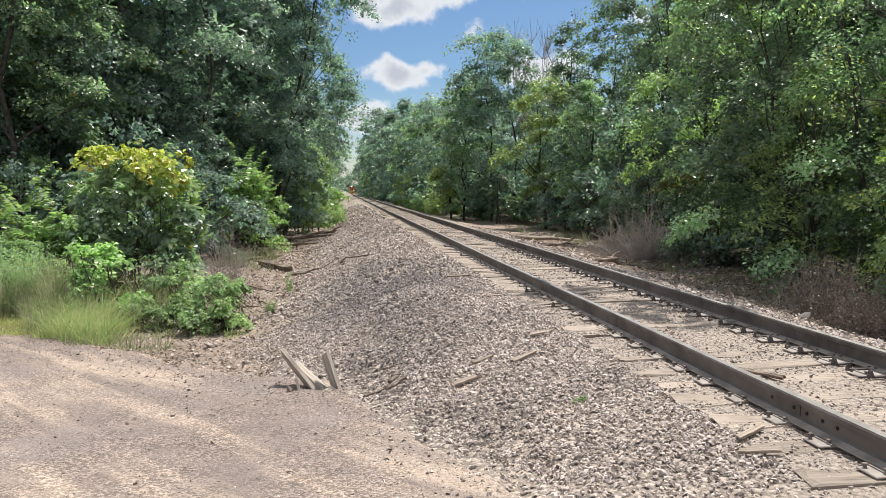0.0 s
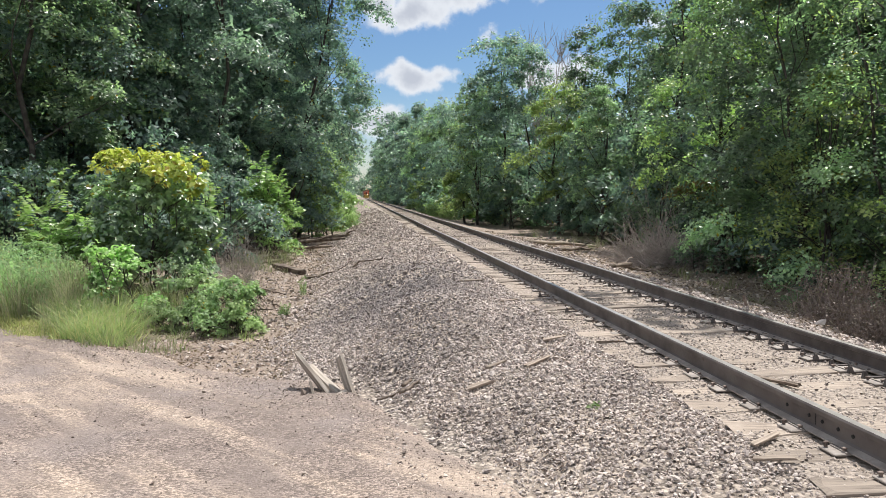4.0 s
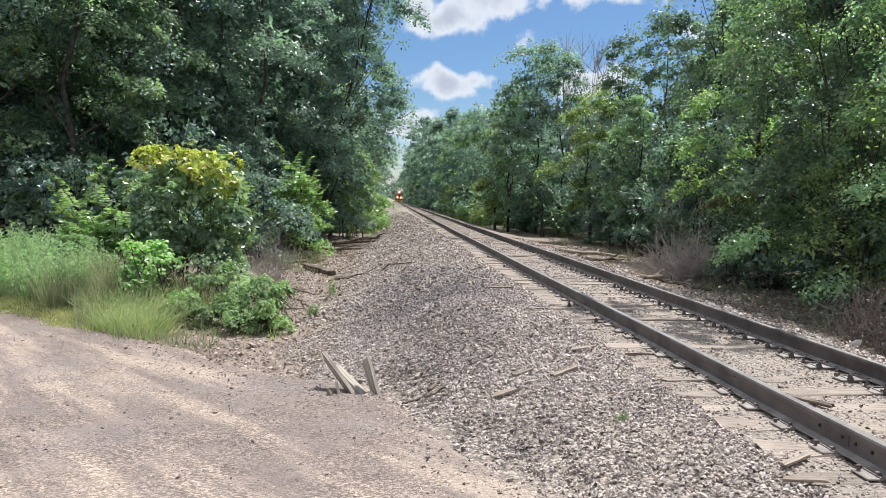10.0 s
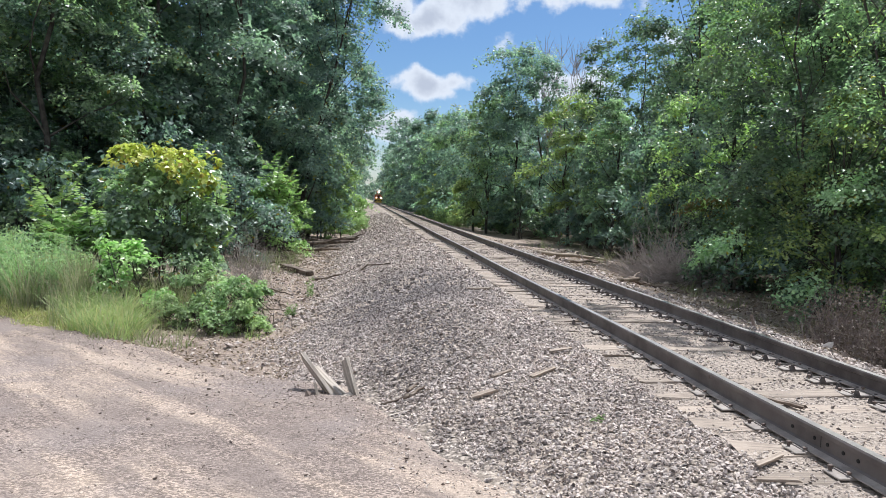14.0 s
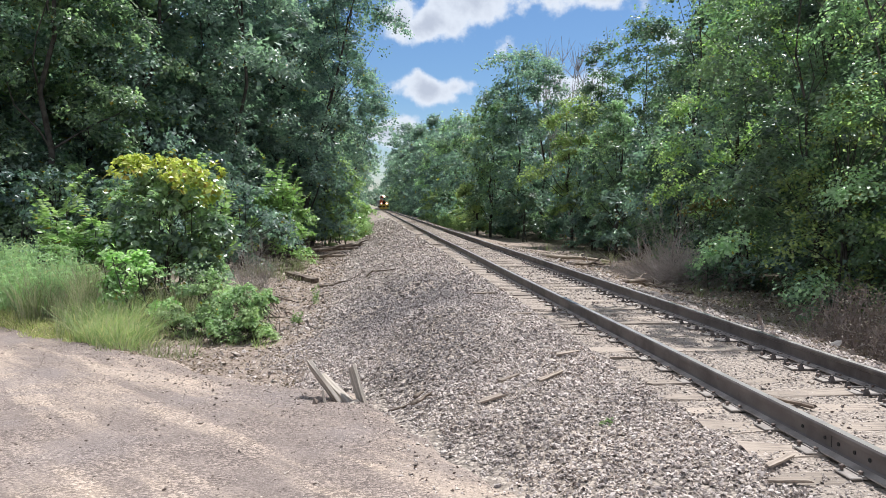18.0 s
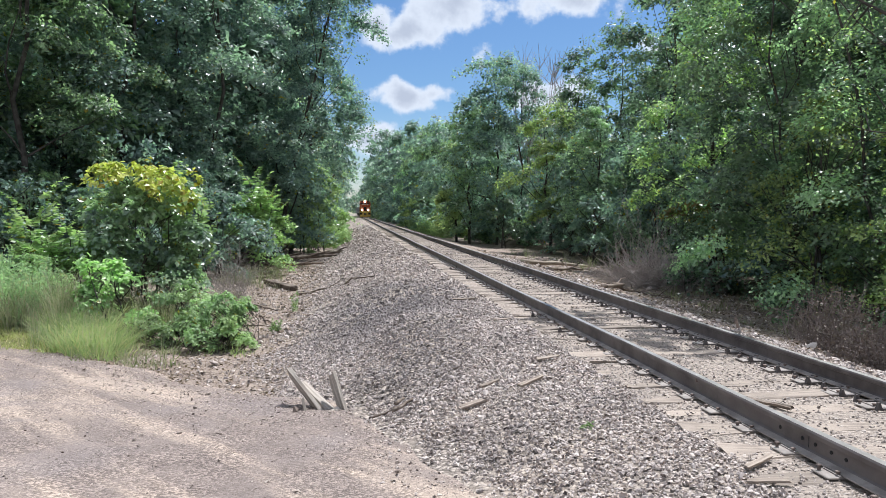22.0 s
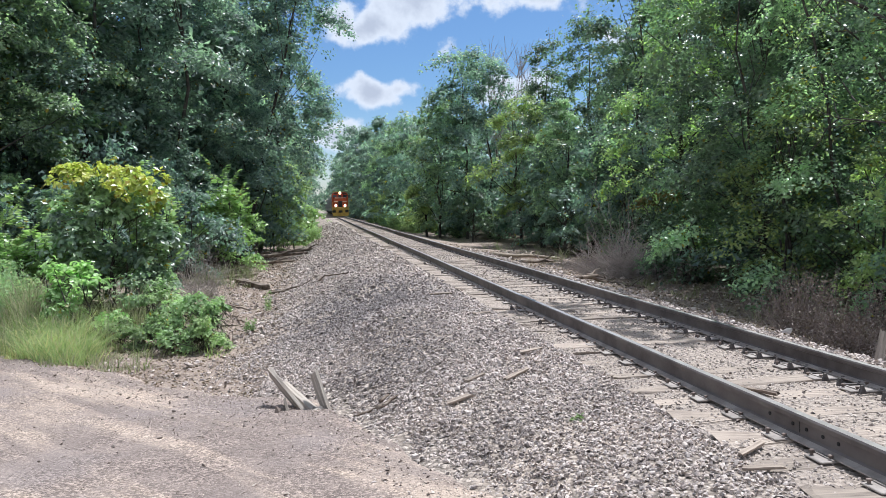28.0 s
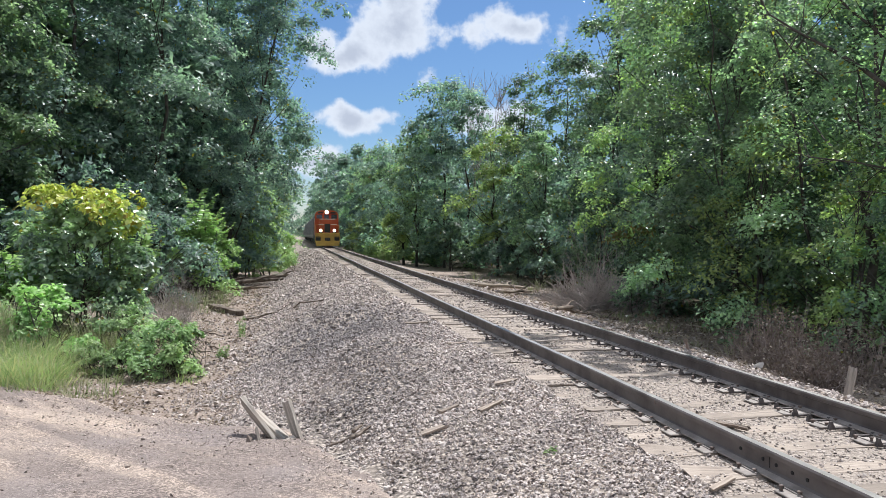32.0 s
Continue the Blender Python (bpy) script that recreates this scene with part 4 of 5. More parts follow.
def woods():
    rng = np.random.default_rng(21)
    dark, mid, light = LEAF_DARK, LEAF_MID, LEAF_LIGHT
    # west of the line: a wall of tall, dark trees
    tall = "tall dark green oak with a dense crown, backlit"
    for i, (x, y, h, r, low, n, lean, mat) in enumerate([
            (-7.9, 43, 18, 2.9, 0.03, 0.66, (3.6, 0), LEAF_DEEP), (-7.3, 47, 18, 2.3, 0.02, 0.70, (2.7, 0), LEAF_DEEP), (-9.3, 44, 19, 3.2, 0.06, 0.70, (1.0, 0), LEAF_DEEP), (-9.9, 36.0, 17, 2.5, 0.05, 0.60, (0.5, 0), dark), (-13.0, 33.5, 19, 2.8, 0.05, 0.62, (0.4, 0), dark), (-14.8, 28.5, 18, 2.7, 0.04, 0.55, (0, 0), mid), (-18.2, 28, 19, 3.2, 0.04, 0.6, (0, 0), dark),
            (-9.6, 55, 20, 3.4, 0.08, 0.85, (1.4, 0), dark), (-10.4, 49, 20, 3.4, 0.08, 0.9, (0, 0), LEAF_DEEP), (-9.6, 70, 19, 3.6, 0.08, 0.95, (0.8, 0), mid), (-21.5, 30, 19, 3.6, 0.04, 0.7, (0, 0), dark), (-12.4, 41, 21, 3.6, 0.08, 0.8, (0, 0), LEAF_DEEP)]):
        near = y < 48
        tree("oak_tree", tall, foot_at(x, y), h, r, mat, 100 + i, low, 84 if near else 56, 0.15 if near else 0.26, 0.14, limbs=9, pad=n, lean=lean, coarse=not near or x < -16 or mat is LEAF_DEEP and x < -10, fill=3.2 if y > 42 and near else 2.6)
    # east of the line: lower and more mixed
    for i, (x, y, h, r, low, n, mat, leaf, label) in enumerate([
            (7.2, 13.6, 9.5, 2.5, 0.03, 0.46, mid, 0.095, "leafy ash sapling reaching over the ditch"),
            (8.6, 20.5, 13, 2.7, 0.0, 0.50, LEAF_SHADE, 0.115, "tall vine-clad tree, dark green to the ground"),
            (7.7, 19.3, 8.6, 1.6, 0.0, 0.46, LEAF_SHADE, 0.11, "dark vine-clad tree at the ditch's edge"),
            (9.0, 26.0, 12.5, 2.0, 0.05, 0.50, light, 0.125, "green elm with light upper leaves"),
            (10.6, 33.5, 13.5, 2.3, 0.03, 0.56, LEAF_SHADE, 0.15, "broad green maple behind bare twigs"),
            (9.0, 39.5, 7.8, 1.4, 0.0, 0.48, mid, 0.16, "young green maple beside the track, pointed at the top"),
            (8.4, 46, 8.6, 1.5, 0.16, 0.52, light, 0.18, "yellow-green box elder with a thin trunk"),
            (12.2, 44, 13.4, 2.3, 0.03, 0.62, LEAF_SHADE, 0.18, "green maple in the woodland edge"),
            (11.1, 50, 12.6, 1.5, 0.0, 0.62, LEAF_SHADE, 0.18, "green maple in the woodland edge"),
            (7.4, 58, 13.8, 3.1, 0.02, 0.70, dark, 0.21, "rounded grey-green oak above its neighbours"),
            (9.6, 60, 13.6, 2.6, 0.02, 0.70, dark, 0.21, "rounded grey-green oak above its neighbours"),
            (5.6, 60, 10.6, 2.0, 0.0, 0.65, mid, 0.20, "broad green tree in the woodland edge"),
            (5.0, 63, 8.2, 1.1, 0.0, 0.55, light, 0.21, "narrow vine-covered tree with a bright top"),
            (8.8, 70, 11.5, 2.9, 0.0, 0.85, dark, 0.26, "broad green tree in the woodland edge"),
            (6.6, 81, 11.0, 2.6, 0.0, 0.9, dark, 0.28, "broad green tree in the woodland edge"),
            (9.6, 9.4, 10, 2.4, 0.25, 0.5, light, 0.10, "thin-crowned tree with sky between its leaves"),
            (12.2, 18, 14, 3.0, 0.1, 0.7, mid, 0.15, "green tree deep in the woods"),
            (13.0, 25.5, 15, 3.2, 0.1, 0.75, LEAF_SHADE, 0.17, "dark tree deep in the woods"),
            (14.6, 36, 16, 3.6, 0.1, 0.8, dark, 0.2, "dark tree deep in the woods")]):
        tree("oak_tree" if mat in (dark, LEAF_SHADE) else "ash_tree", label, foot_at(x, y), h, r, mat, 200 + i, low, 84 if y < 30 else 70, leaf * 0.9, 0.11, limbs=11, pad=n, coarse=y > 66 or x > 12.5, fill=2.9)
    tree("oak_tree", "tall tree leaning out over the track", foot_at(-8.6, 112), 17, 2.4, dark, 330, 0.46, 63, 0.32, 0.2, pad=1.0, lean=(5.2, 0), coarse=True, fill=1.2)
    # two trees added to shade the ditch; the second's crown is mostly unseen
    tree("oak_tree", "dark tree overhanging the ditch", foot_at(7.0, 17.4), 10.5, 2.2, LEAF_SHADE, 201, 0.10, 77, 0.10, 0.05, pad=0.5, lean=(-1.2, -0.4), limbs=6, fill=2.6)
    tree("ash_tree", "tall added tree leaning over the ditch and the rails to shade them", foot_at(8.0, 15.2), 13.5, 2.6, light, 202, 0.52, 70, 0.10, 0.045, pad=0.5, lean=(-4.0, -0.6), limbs=9, fill=1.3)
    # shrubs under and before the trees
    green = "leafy green shrub at the woodland edge"
    # LEAF_DEEP and LEAF_SHADE shrubs carry the wood's shade in their colour
    for i, (x, y, h, r, mat, leaf) in enumerate([
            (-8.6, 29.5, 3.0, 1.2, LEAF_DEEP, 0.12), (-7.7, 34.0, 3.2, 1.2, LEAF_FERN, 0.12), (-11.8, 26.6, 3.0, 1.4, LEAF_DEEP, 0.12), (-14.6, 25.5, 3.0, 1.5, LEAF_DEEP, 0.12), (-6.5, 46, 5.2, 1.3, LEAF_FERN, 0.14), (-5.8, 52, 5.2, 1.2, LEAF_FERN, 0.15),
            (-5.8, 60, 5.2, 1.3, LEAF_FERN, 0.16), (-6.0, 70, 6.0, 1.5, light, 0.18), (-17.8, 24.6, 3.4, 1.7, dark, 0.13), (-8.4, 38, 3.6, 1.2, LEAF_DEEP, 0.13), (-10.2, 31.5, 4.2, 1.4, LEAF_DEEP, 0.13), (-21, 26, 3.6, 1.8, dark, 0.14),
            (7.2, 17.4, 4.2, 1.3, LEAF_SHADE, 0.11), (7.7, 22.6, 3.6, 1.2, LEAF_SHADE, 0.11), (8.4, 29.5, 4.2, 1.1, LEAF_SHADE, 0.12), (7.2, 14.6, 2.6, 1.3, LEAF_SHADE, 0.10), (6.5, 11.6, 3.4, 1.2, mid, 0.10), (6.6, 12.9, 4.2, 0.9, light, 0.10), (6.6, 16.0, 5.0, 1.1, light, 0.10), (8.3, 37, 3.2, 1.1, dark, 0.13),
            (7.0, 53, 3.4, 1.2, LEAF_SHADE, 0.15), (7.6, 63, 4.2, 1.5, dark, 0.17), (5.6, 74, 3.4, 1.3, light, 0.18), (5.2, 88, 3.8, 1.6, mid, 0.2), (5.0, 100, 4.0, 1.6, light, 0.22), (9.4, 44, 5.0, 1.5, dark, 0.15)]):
        shrub(green, foot_at(x, y), h, r, mat, 400 + i, leaf * (0.8 if y < 20 else 1.0), 49, 0.23 + leaf)
    # further along, copies of a few kinds
    kinds = [tree("woodland_tree", "broadleaf tree in the woods along the line", foot_at(x, y), h, r, mat, 300 + i, 0.0, 70, 0.30, 0.16, limbs=10, pad=0.9, coarse=True, fill=2.6)
             for i, (x, y, h, r, mat) in enumerate([(-9.2, 86, 18, 3.7, dark), (7.4, 93, 12.5, 3.0, mid), (-9.0, 100, 15, 3.4, dark), (7.6, 104, 13.5, 3.1, LEAF_DEEP)])]
    for side, y, stop in ((-1, 110.0, 345), (1, 113.0, 345)):
        while y < stop:
            x = 7.3 + rng.uniform(-0.3, 0.8) if side > 0 else -(9.4 + rng.uniform(-0.3, 0.8))
            f = rng.uniform(0.85, 1.15)
            f *= 1 + 0.3 * min(1.0, (y - 100) / 150)
            x *= 1 + 0.06 * (f - 1)
            c = copy_thing(kinds[rng.integers(0, 4)], pose(*foot_at(x, y), 0, 0, rng.uniform(0, 360)))
            c.scale = (f, f, f)
            y += rng.uniform(7, 10) * (1 + (y - 100) / 400)
    for x, y in [(-13, 52), (-17, 45), (-25, 37), (-19, 36), (-13, 66), (-14, 80), (18, 28), (17, 20), (19, 37), (-30, 44), (-24, 48), (15.5, 13), (-12, 47), (-15.5, 33), (-19.5, 33), (-11.8, 38), (-14, 60), (-9.5, 62), (-11, 76), (21, 32)]:
        copy_thing(kinds[rng.integers(0, 4)], pose(*foot_at(x, y), 0, 0, rng.uniform(0, 360)))
    for x, y, f in [(13, 55, 0.72), (14, 68, 0.8), (13, 80, 0.8), (16.5, 46, 0.95)]:
        c = copy_thing(kinds[3], pose(*foot_at(x, y), 0, 0, rng.uniform(0, 360)))
        c.scale = (f, f, f)
    far_woods(rng)
    undergrowth(rng)


def undergrowth(rng):
    """The shaded thicket that fills the woods behind their edge."""
    pts, way, size = [], [], []
    spots = [(-rng.uniform(10.5, 30), rng.uniform(27, 85)) for _ in range(70)] + [(rng.uniform(9.4, 20), rng.uniform(9, 90)) for _ in range(70)]
    spots += [(-rng.uniform(8.5, 13), y) for y in np.arange(46, 112, 4.5)] + [(rng.uniform(8.4, 12), y) for y in np.arange(30, 112, 4.5)]
    for x, y in spots:
        near = y < 36
        c, p, w = crown_column(rng, rng.uniform(3.0, 7.0), 2.2, 0.0, 40, 28 if near else 21, 0.75)
        pts.append(p + np.array(foot_at(x, y)))
        way.append(w)
        size.append(np.full(len(p), 0.15 if near else 0.21))
    pts, way = np.concatenate(pts), np.concatenate(way)
    v, f = leaf_arrays(rng, pts, way, np.concatenate(size), coarse=True)
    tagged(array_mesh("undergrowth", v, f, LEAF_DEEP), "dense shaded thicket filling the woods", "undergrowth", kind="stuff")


def far_woods(rng):
    pts, way = [], []
    rows = [(side * rng.uniform(11, 26), y, rng.uniform(13, 18)) for side in (-1, 1) for y in np.arange(345, 720, 8)]
    rows += [(x, rng.uniform(640, 690), rng.uniform(12, 17)) for x in np.arange(-36, 40, 2.2)]
    rows += [(-rng.uniform(22, 46), y, rng.uniform(15, 19)) for y in np.arange(40, 150, 6)]
    rows += [(rng.uniform(18, 40), y, rng.uniform(13, 17)) for y in np.arange(14, 150, 6)]
    for x, y, h in rows:
        c, p, w = crown_column(rng, h, 4.6, 0.0, 42, 14, 1.6)
        pts.append(p + np.array(foot_at(x, y)))
        way.append(w)
    pts, way = np.concatenate(pts), np.concatenate(way)
    v, f = leaf_arrays(rng, pts, way, np.full(len(pts), 0.84), coarse=True)
    tagged(array_mesh("distant_woods", v, f, LEAF_DARK), "dense dark green woods behind the trackside trees", "woods", kind="stuff")


def frond(rng, foot, tip, leaflets, size):
    """A feathered leaf: a bowed rib with paired leaflets."""
    rib = bent(rng, foot, tip, 0.005, 0.002, 6, 0.09)
    pts = np.array([p for p, _ in rib])
    t = np.linspace(0.25, 1.0, leaflets) * 6
    i = np.clip(t.astype(int), 0, 5)
    at = pts[i] + (pts[i + 1] - pts[i]) * (t - i)[:, None]
    way = unit(pts[-1] - pts[0])
    side = unit(np.cross(way, (0, 0, 1.0)))
    v, f = [], []
    for s in (-1, 1):
        axis = unit(s * side * 0.9 + way * 0.45 - np.array([0, 0, 0.35]) + rng.normal(0, 0.12, (leaflets, 3)))
        w = unit(np.cross(axis, np.array([0, 0, 1.0]) + rng.normal(0, 0.55, (leaflets, 3))))
        q = (size * (1.05 - 0.5 * np.linspace(0, 1, leaflets)))[:, None]
        a = np.stack([at, at + q * (0.4 * axis - 0.27 * w), at + q * axis, at + q * (0.4 * axis + 0.27 * w)], 1).reshape(-1, 3)
        b = np.arange(leaflets)[:, None] * 4
        f.append(np.concatenate([b + [0, 1, 2], b + [0, 2, 3]]) + sum(len(u) for u in v))
        v.append(a)
    return np.concatenate(v), np.concatenate(f), rib


def sumac(label, at, height, r, seed, fronds=26, size=0.16, group="sumac bushes"):
    """Stems crowned by drooping feathered leaves."""
    rng = np.random.default_rng(seed)
    ob = thing("sumac", label, "shrub", at, 0, group)
    paths, vs, fs, n = [], [], [], 0
    for i in range(max(3, fronds // 7)):
        a = rng.uniform(0, 6.28)
        top = np.array([0.45 * r * np.cos(a), 0.45 * r * np.sin(a), height * rng.uniform(0.55, 0.92)])
        paths.append(bent(rng, (rng.normal(0, 0.1), rng.normal(0, 0.1), -0.1), top, 0.025, 0.012, 5, 0.05))
        for j in range(7):
            b = rng.uniform(0, 6.28)
            k = rng.uniform(0.35, 0.8)
            foot = top * (1, 1, rng.uniform(0.4, 1.0))
            tip = foot + np.array([r * k * np.cos(b), r * k * np.sin(b), height * rng.uniform(-0.02, 0.34)])
            v, f, rib = frond(rng, foot, tip, 13, size)
            vs.append(v)
            fs.append(f + n)
            n += len(v)
            paths.append(rib)
    v, f = tubes(paths, 4)
    array_mesh("stem", v, f, BARK, ob, "", True)
    array_mesh("foliage", np.concatenate(vs), np.concatenate(fs), LEAF_FERN, ob)
    return ob


def board(name, label, category, a, b, width, thick, mat, roll=0.0, seed=1, group=""):
    """A weathered plank from a to b, with split, uneven ends."""
    rng = np.random.default_rng(seed)
    a, b = Vector(a), Vector(b)
    bm = box(bmesh.new(), 0, (b - a).length, -width / 2, width / 2, -thick / 2, thick / 2)
    bmesh.ops.subdivide_edges(bm, edges=[e for e in bm.edges if abs(e.verts[0].co.x - e.verts[1].co.x) > 0.1], cuts=3)
    bmesh.ops.bevel(bm, geom=[e for e in bm.edges if e.calc_face_angle(0) > 0.5], offset=min(width, thick) * 0.12, segments=1, affect="EDGES")
    for v in bm.verts:
        v.co += Vector(rng.normal(0, 1, 3)) * thick * 0.07
        if v.co.x > (b - a).length * 0.95 or v.co.x < 0.01:
            v.co.x += rng.normal(0, 0.02)
    ob = tagged(part(name, bm, mat), label, category, group)
    q = (b - a).to_track_quat("X", "Z").to_matrix().to_4x4()
    ob.matrix_world = Matrix.Translation(a) @ q @ pose(0, 0, 0, roll)
    return ob


def stick(name, label, a, b, r, mat, seed, group="fallen sticks", sway=0.04, twigs=0):
    rng = np.random.default_rng(seed)
    a, b = np.array(a, float), np.array(b, float)
    far = np.linalg.norm(b - a)
    way = Vector(b - a)
    p = bent(rng, (0, 0, 0), (far, 0, 0), r, r * 0.55, 6, sway)
    paths = [[(p[0][0] - np.array([r * 0.25, 0, 0]), r * 0.05)] + list(p)]
    for _ in range(twigs):
        k = rng.integers(1, 6)
        q = p[k][0] + np.array([rng.uniform(0.1, 0.3) * far, rng.normal(0, 0.12) * far, abs(rng.normal(0, 0.06)) * far])
        paths.append(bent(rng, p[k][0], q, r * 0.5, r * 0.2, 3, 0.06))
    v, f = tubes(paths, 7)
    ob = tagged(array_mesh(name, v, f, mat, None, "", True), label, "stick" if r < 0.05 else "log", group)
    ob.matrix_world = Matrix.Translation(tuple(a)) @ way.to_track_quat("X", "Z").to_matrix().to_4x4()
    return ob


def on_ground(a, b, up=0.02):
    return (*a, float(land(*a)) + up), (*b, float(land(*b)) + up)


def verge():
    """Grass, weeds, bushes, boards and fallen wood between the road and the woods."""
    # the yellow-topped bush and its neighbours
    t = foot_at(-9.0, 21.0)
    shrub("rounded dark green bush with yellowing top leaves", t, 3.2, 1.95, LEAF_BUSH, 501, 0.15, 63, 0.34, group="verge bushes", fill=4.0)
    tree("grapevine", "yellow-green vine leaves draped over the bush top", (t[0] - 0.15, t[1] - 0.3, t[2]), 3.5, 1.75, LEAF_YELLOW, 503, 0.70, 42, 0.15, 0.02, "verge bushes", 3, 0.26, "vine", limbs=12, fill=2.2)
    sumac("sumac with feathered leaves behind the bush", foot_at(-8.45, 23.2), 3.75, 0.85, 504, 42, 0.26)
    sumac("low sumac with light green feathered leaves", foot_at(-10.6, 19.6), 2.1, 1.0, 505, 49, 0.24)
    sumac("sumac with feathered leaves by the woods", foot_at(-7.4, 33.2), 4.3, 1.1, 506, 56, 0.30)
    sumac("sumac spray reaching out of the shade", foot_at(-12.6, 22.0), 2.9, 1.2, 507, 28, 0.26)
    shrub("small rounded shrub with light green leaves", foot_at(-8.9, 16.8), 1.35, 0.62, LEAF_FERN, 508, 0.10, 42, 0.19, group="verge bushes")
    shrub("small dark shrub in the ditch", foot_at(-7.9, 18.6), 1.0, 0.5, LEAF_MID, 509, 0.08, 42, 0.17, group="verge bushes")
    tree("maple_sapling", "shrub with orange-tinted leaves at the dark wood's edge", foot_at(6.3, 22.3), 2.9, 0.55, LEAF_RUST, 510, 0.66, 35, 0.10, 0.012, "trackside shrubs", 2, 0.22, "shrub", limbs=10)
    for i, (x, y, h) in enumerate([(-12.6, 18.6, 1.3), (-12.0, 18.0, 1.35), (-11.4, 17.7, 1.35), (-10.9, 17.4, 1.3), (-10.4, 17.0, 1.2), (-10.1, 17.6, 1.25), (-11.8, 18.9, 1.4), (-13.2, 19.2, 1.3), (-14.0, 19.8, 1.35), (-11.1, 18.4, 1.4), (-14.8, 20.4, 1.3), (-15.8, 21.2, 1.4), (-12.7, 19.8, 1.4), (-13.6, 20.6, 1.45), (-10.6, 18.2, 1.3), (-11.2, 19.2, 1.35), (-16.8, 22.0, 1.4), (-12.2, 19.4, 1.3)]):
        weed("goldenrod", "tall feathery light green goldenrod beside the road", foot_at(x, y), h * 1.12, 0.42, 580 + i, 30, 0.10, GOLDENROD, "weed", "goldenrod stand", 56, 0.15)
    # leafy weeds at the road's end of the ditch
    for i, (x, y, h, r) in enumerate([(-6.95, 15.5, 0.62, 0.34), (-6.25, 15.4, 1.0, 0.36), (-5.92, 15.8, 0.9, 0.26), (-7.35, 15.2, 0.42, 0.30), (-6.6, 16.2, 0.8, 0.36), (-7.75, 16.0, 0.5, 0.30), (-6.65, 14.9, 0.45, 0.24), (-7.3, 16.9, 0.85, 0.42), (-6.05, 15.1, 0.6, 0.22)]):
        tree("weed", "bushy green weed in the dry ditch", foot_at(x, y), h, r, WEED, 520 + i, 0.05, 49, 0.062, 0.008, "ditch weeds", 5, 0.12, "weed", limbs=18, fill=2.4, ragged=0.34)
    for i, (x, y, h, r, n) in enumerate([(-5.15, 20.2, 0.62, 0.12, 7), (-5.4, 17.0, 0.36, 0.12, 6), (-5.45, 17.4, 0.25, 0.1, 4), (-1.95, 5.75, 0.12, 0.012, 1), (-8.3, 17.0, 0.5, 0.3, 12)]):
        weed("seedling", "small single weed growing from the stones", foot_at(x, y), h, r, 540 + i, n, 0.05, WEED, group="single weeds", per=26)
    # tall weeds on the sunny bank further on
    for i, (x, y, h) in enumerate([(-4.8, 56, 2.0), (-4.7, 61, 2.2), (-4.7, 66, 2.2), (-4.9, 72, 2.4), (-4.8, 79, 2.4), (4.6, 70, 1.6), (4.3, 76, 1.6), (4.5, 83, 1.8), (4.2, 92, 1.8)]):
        weed("tall_weed", "tall bright green weeds on the sunny bank", foot_at(x, y), h, 0.9, 560 + i, 40, 0.2, WEED, group="bank weeds", per=30)
    grass_patch("tall_grass", "tall soft green grass among the goldenrod", [(-13.2, -10.8, 17.6, 19.8, 1900, 1.0), (-15.5, -12, 19.2, 21.6, 2000, 1.0), (-19, -15, 21, 25, 2200, 1.0)], 0.72, 0.005, GOLDENROD, 601, 0.5)
    grass_patch("feathery_grass", "grey-green feathery grass gone to seed", [(-10.8, -9.5, 16.4, 17.8, 3600, 1.0), (-9.7, -9.0, 16.2, 17.2, 1500, 0.9), (-8.6, -7.6, 17.5, 19, 700, 0.8)], 0.95, 0.004, STRAW, 602, 0.55, 40, 0.13)
    grass_patch("verge_grass", "mixed green grass at the road's edge", [(-8.9, -8.1, 14.0, 15.4, 1700, 0.9), (-9.4, -8.6, 15.3, 16.5, 1700, 1.1), (-8.5, -7.9, 13.5, 14.4, 700, 0.7), (-7.6, -5.8, 14.7, 15.8, 380, 0.4)], 0.50, 0.006, GRASS, 603, 1.1, 24, 0.11)
    grass_patch("seed_grass", "thin straw-topped grass standing over the green", [(-9.4, -8.0, 14.2, 16.4, 520, 1.0), (-13.0, -10.0, 16.4, 19.0, 620, 1.0), (-7.8, -6.0, 15.0, 17.6, 380, 0.9)], 0.78, 0.003, STRAW, 606, 0.4, 9, 0.10)
    grass_patch("turf", "short yellow-green turf beside the road", [(-11.0, -9.2, 14.8, 17.2, 4200, 1.0), (-13.4, -10.8, 16.4, 19.4, 5200, 1.1), (-17.5, -13, 18.6, 22.4, 4200, 1.2)], 0.12, 0.006, TURF, 605, 1.1, 26, 0.12)
    grass_patch("dry_grass", "straw-coloured dry grass and stalks", [(-12.5, -8.5, 14.6, 16.6, 1300, 0.4), (-8.4, -6.8, 12.6, 14.4, 800, 0.6), (-8.6, -6.2, 27, 33, 900, 1.6), (-8, -6.5, 17.5, 20.5, 900, 2.0), (4.4, 7, 12, 22, 700, 1.2), (5, 9, 30, 44, 600, 1.4)], 0.3, 0.006, STRAW, 604, 0.8)
    # the dead bushes
    bare_bush("dead_bush", "leafless grey-brown bush of tangled twigs", foot_at(6.5, 24.4), 1.9, 1.9, 611, 760, group="dead bushes", thick=0.016, up=0.3)
    bare_bush("dead_bush", "bare grey branches hanging before the trees", foot_at(7.2, 27.6), 4.4, 1.5, 612, 55, group="dead bushes", thick=0.011, up=0.7)
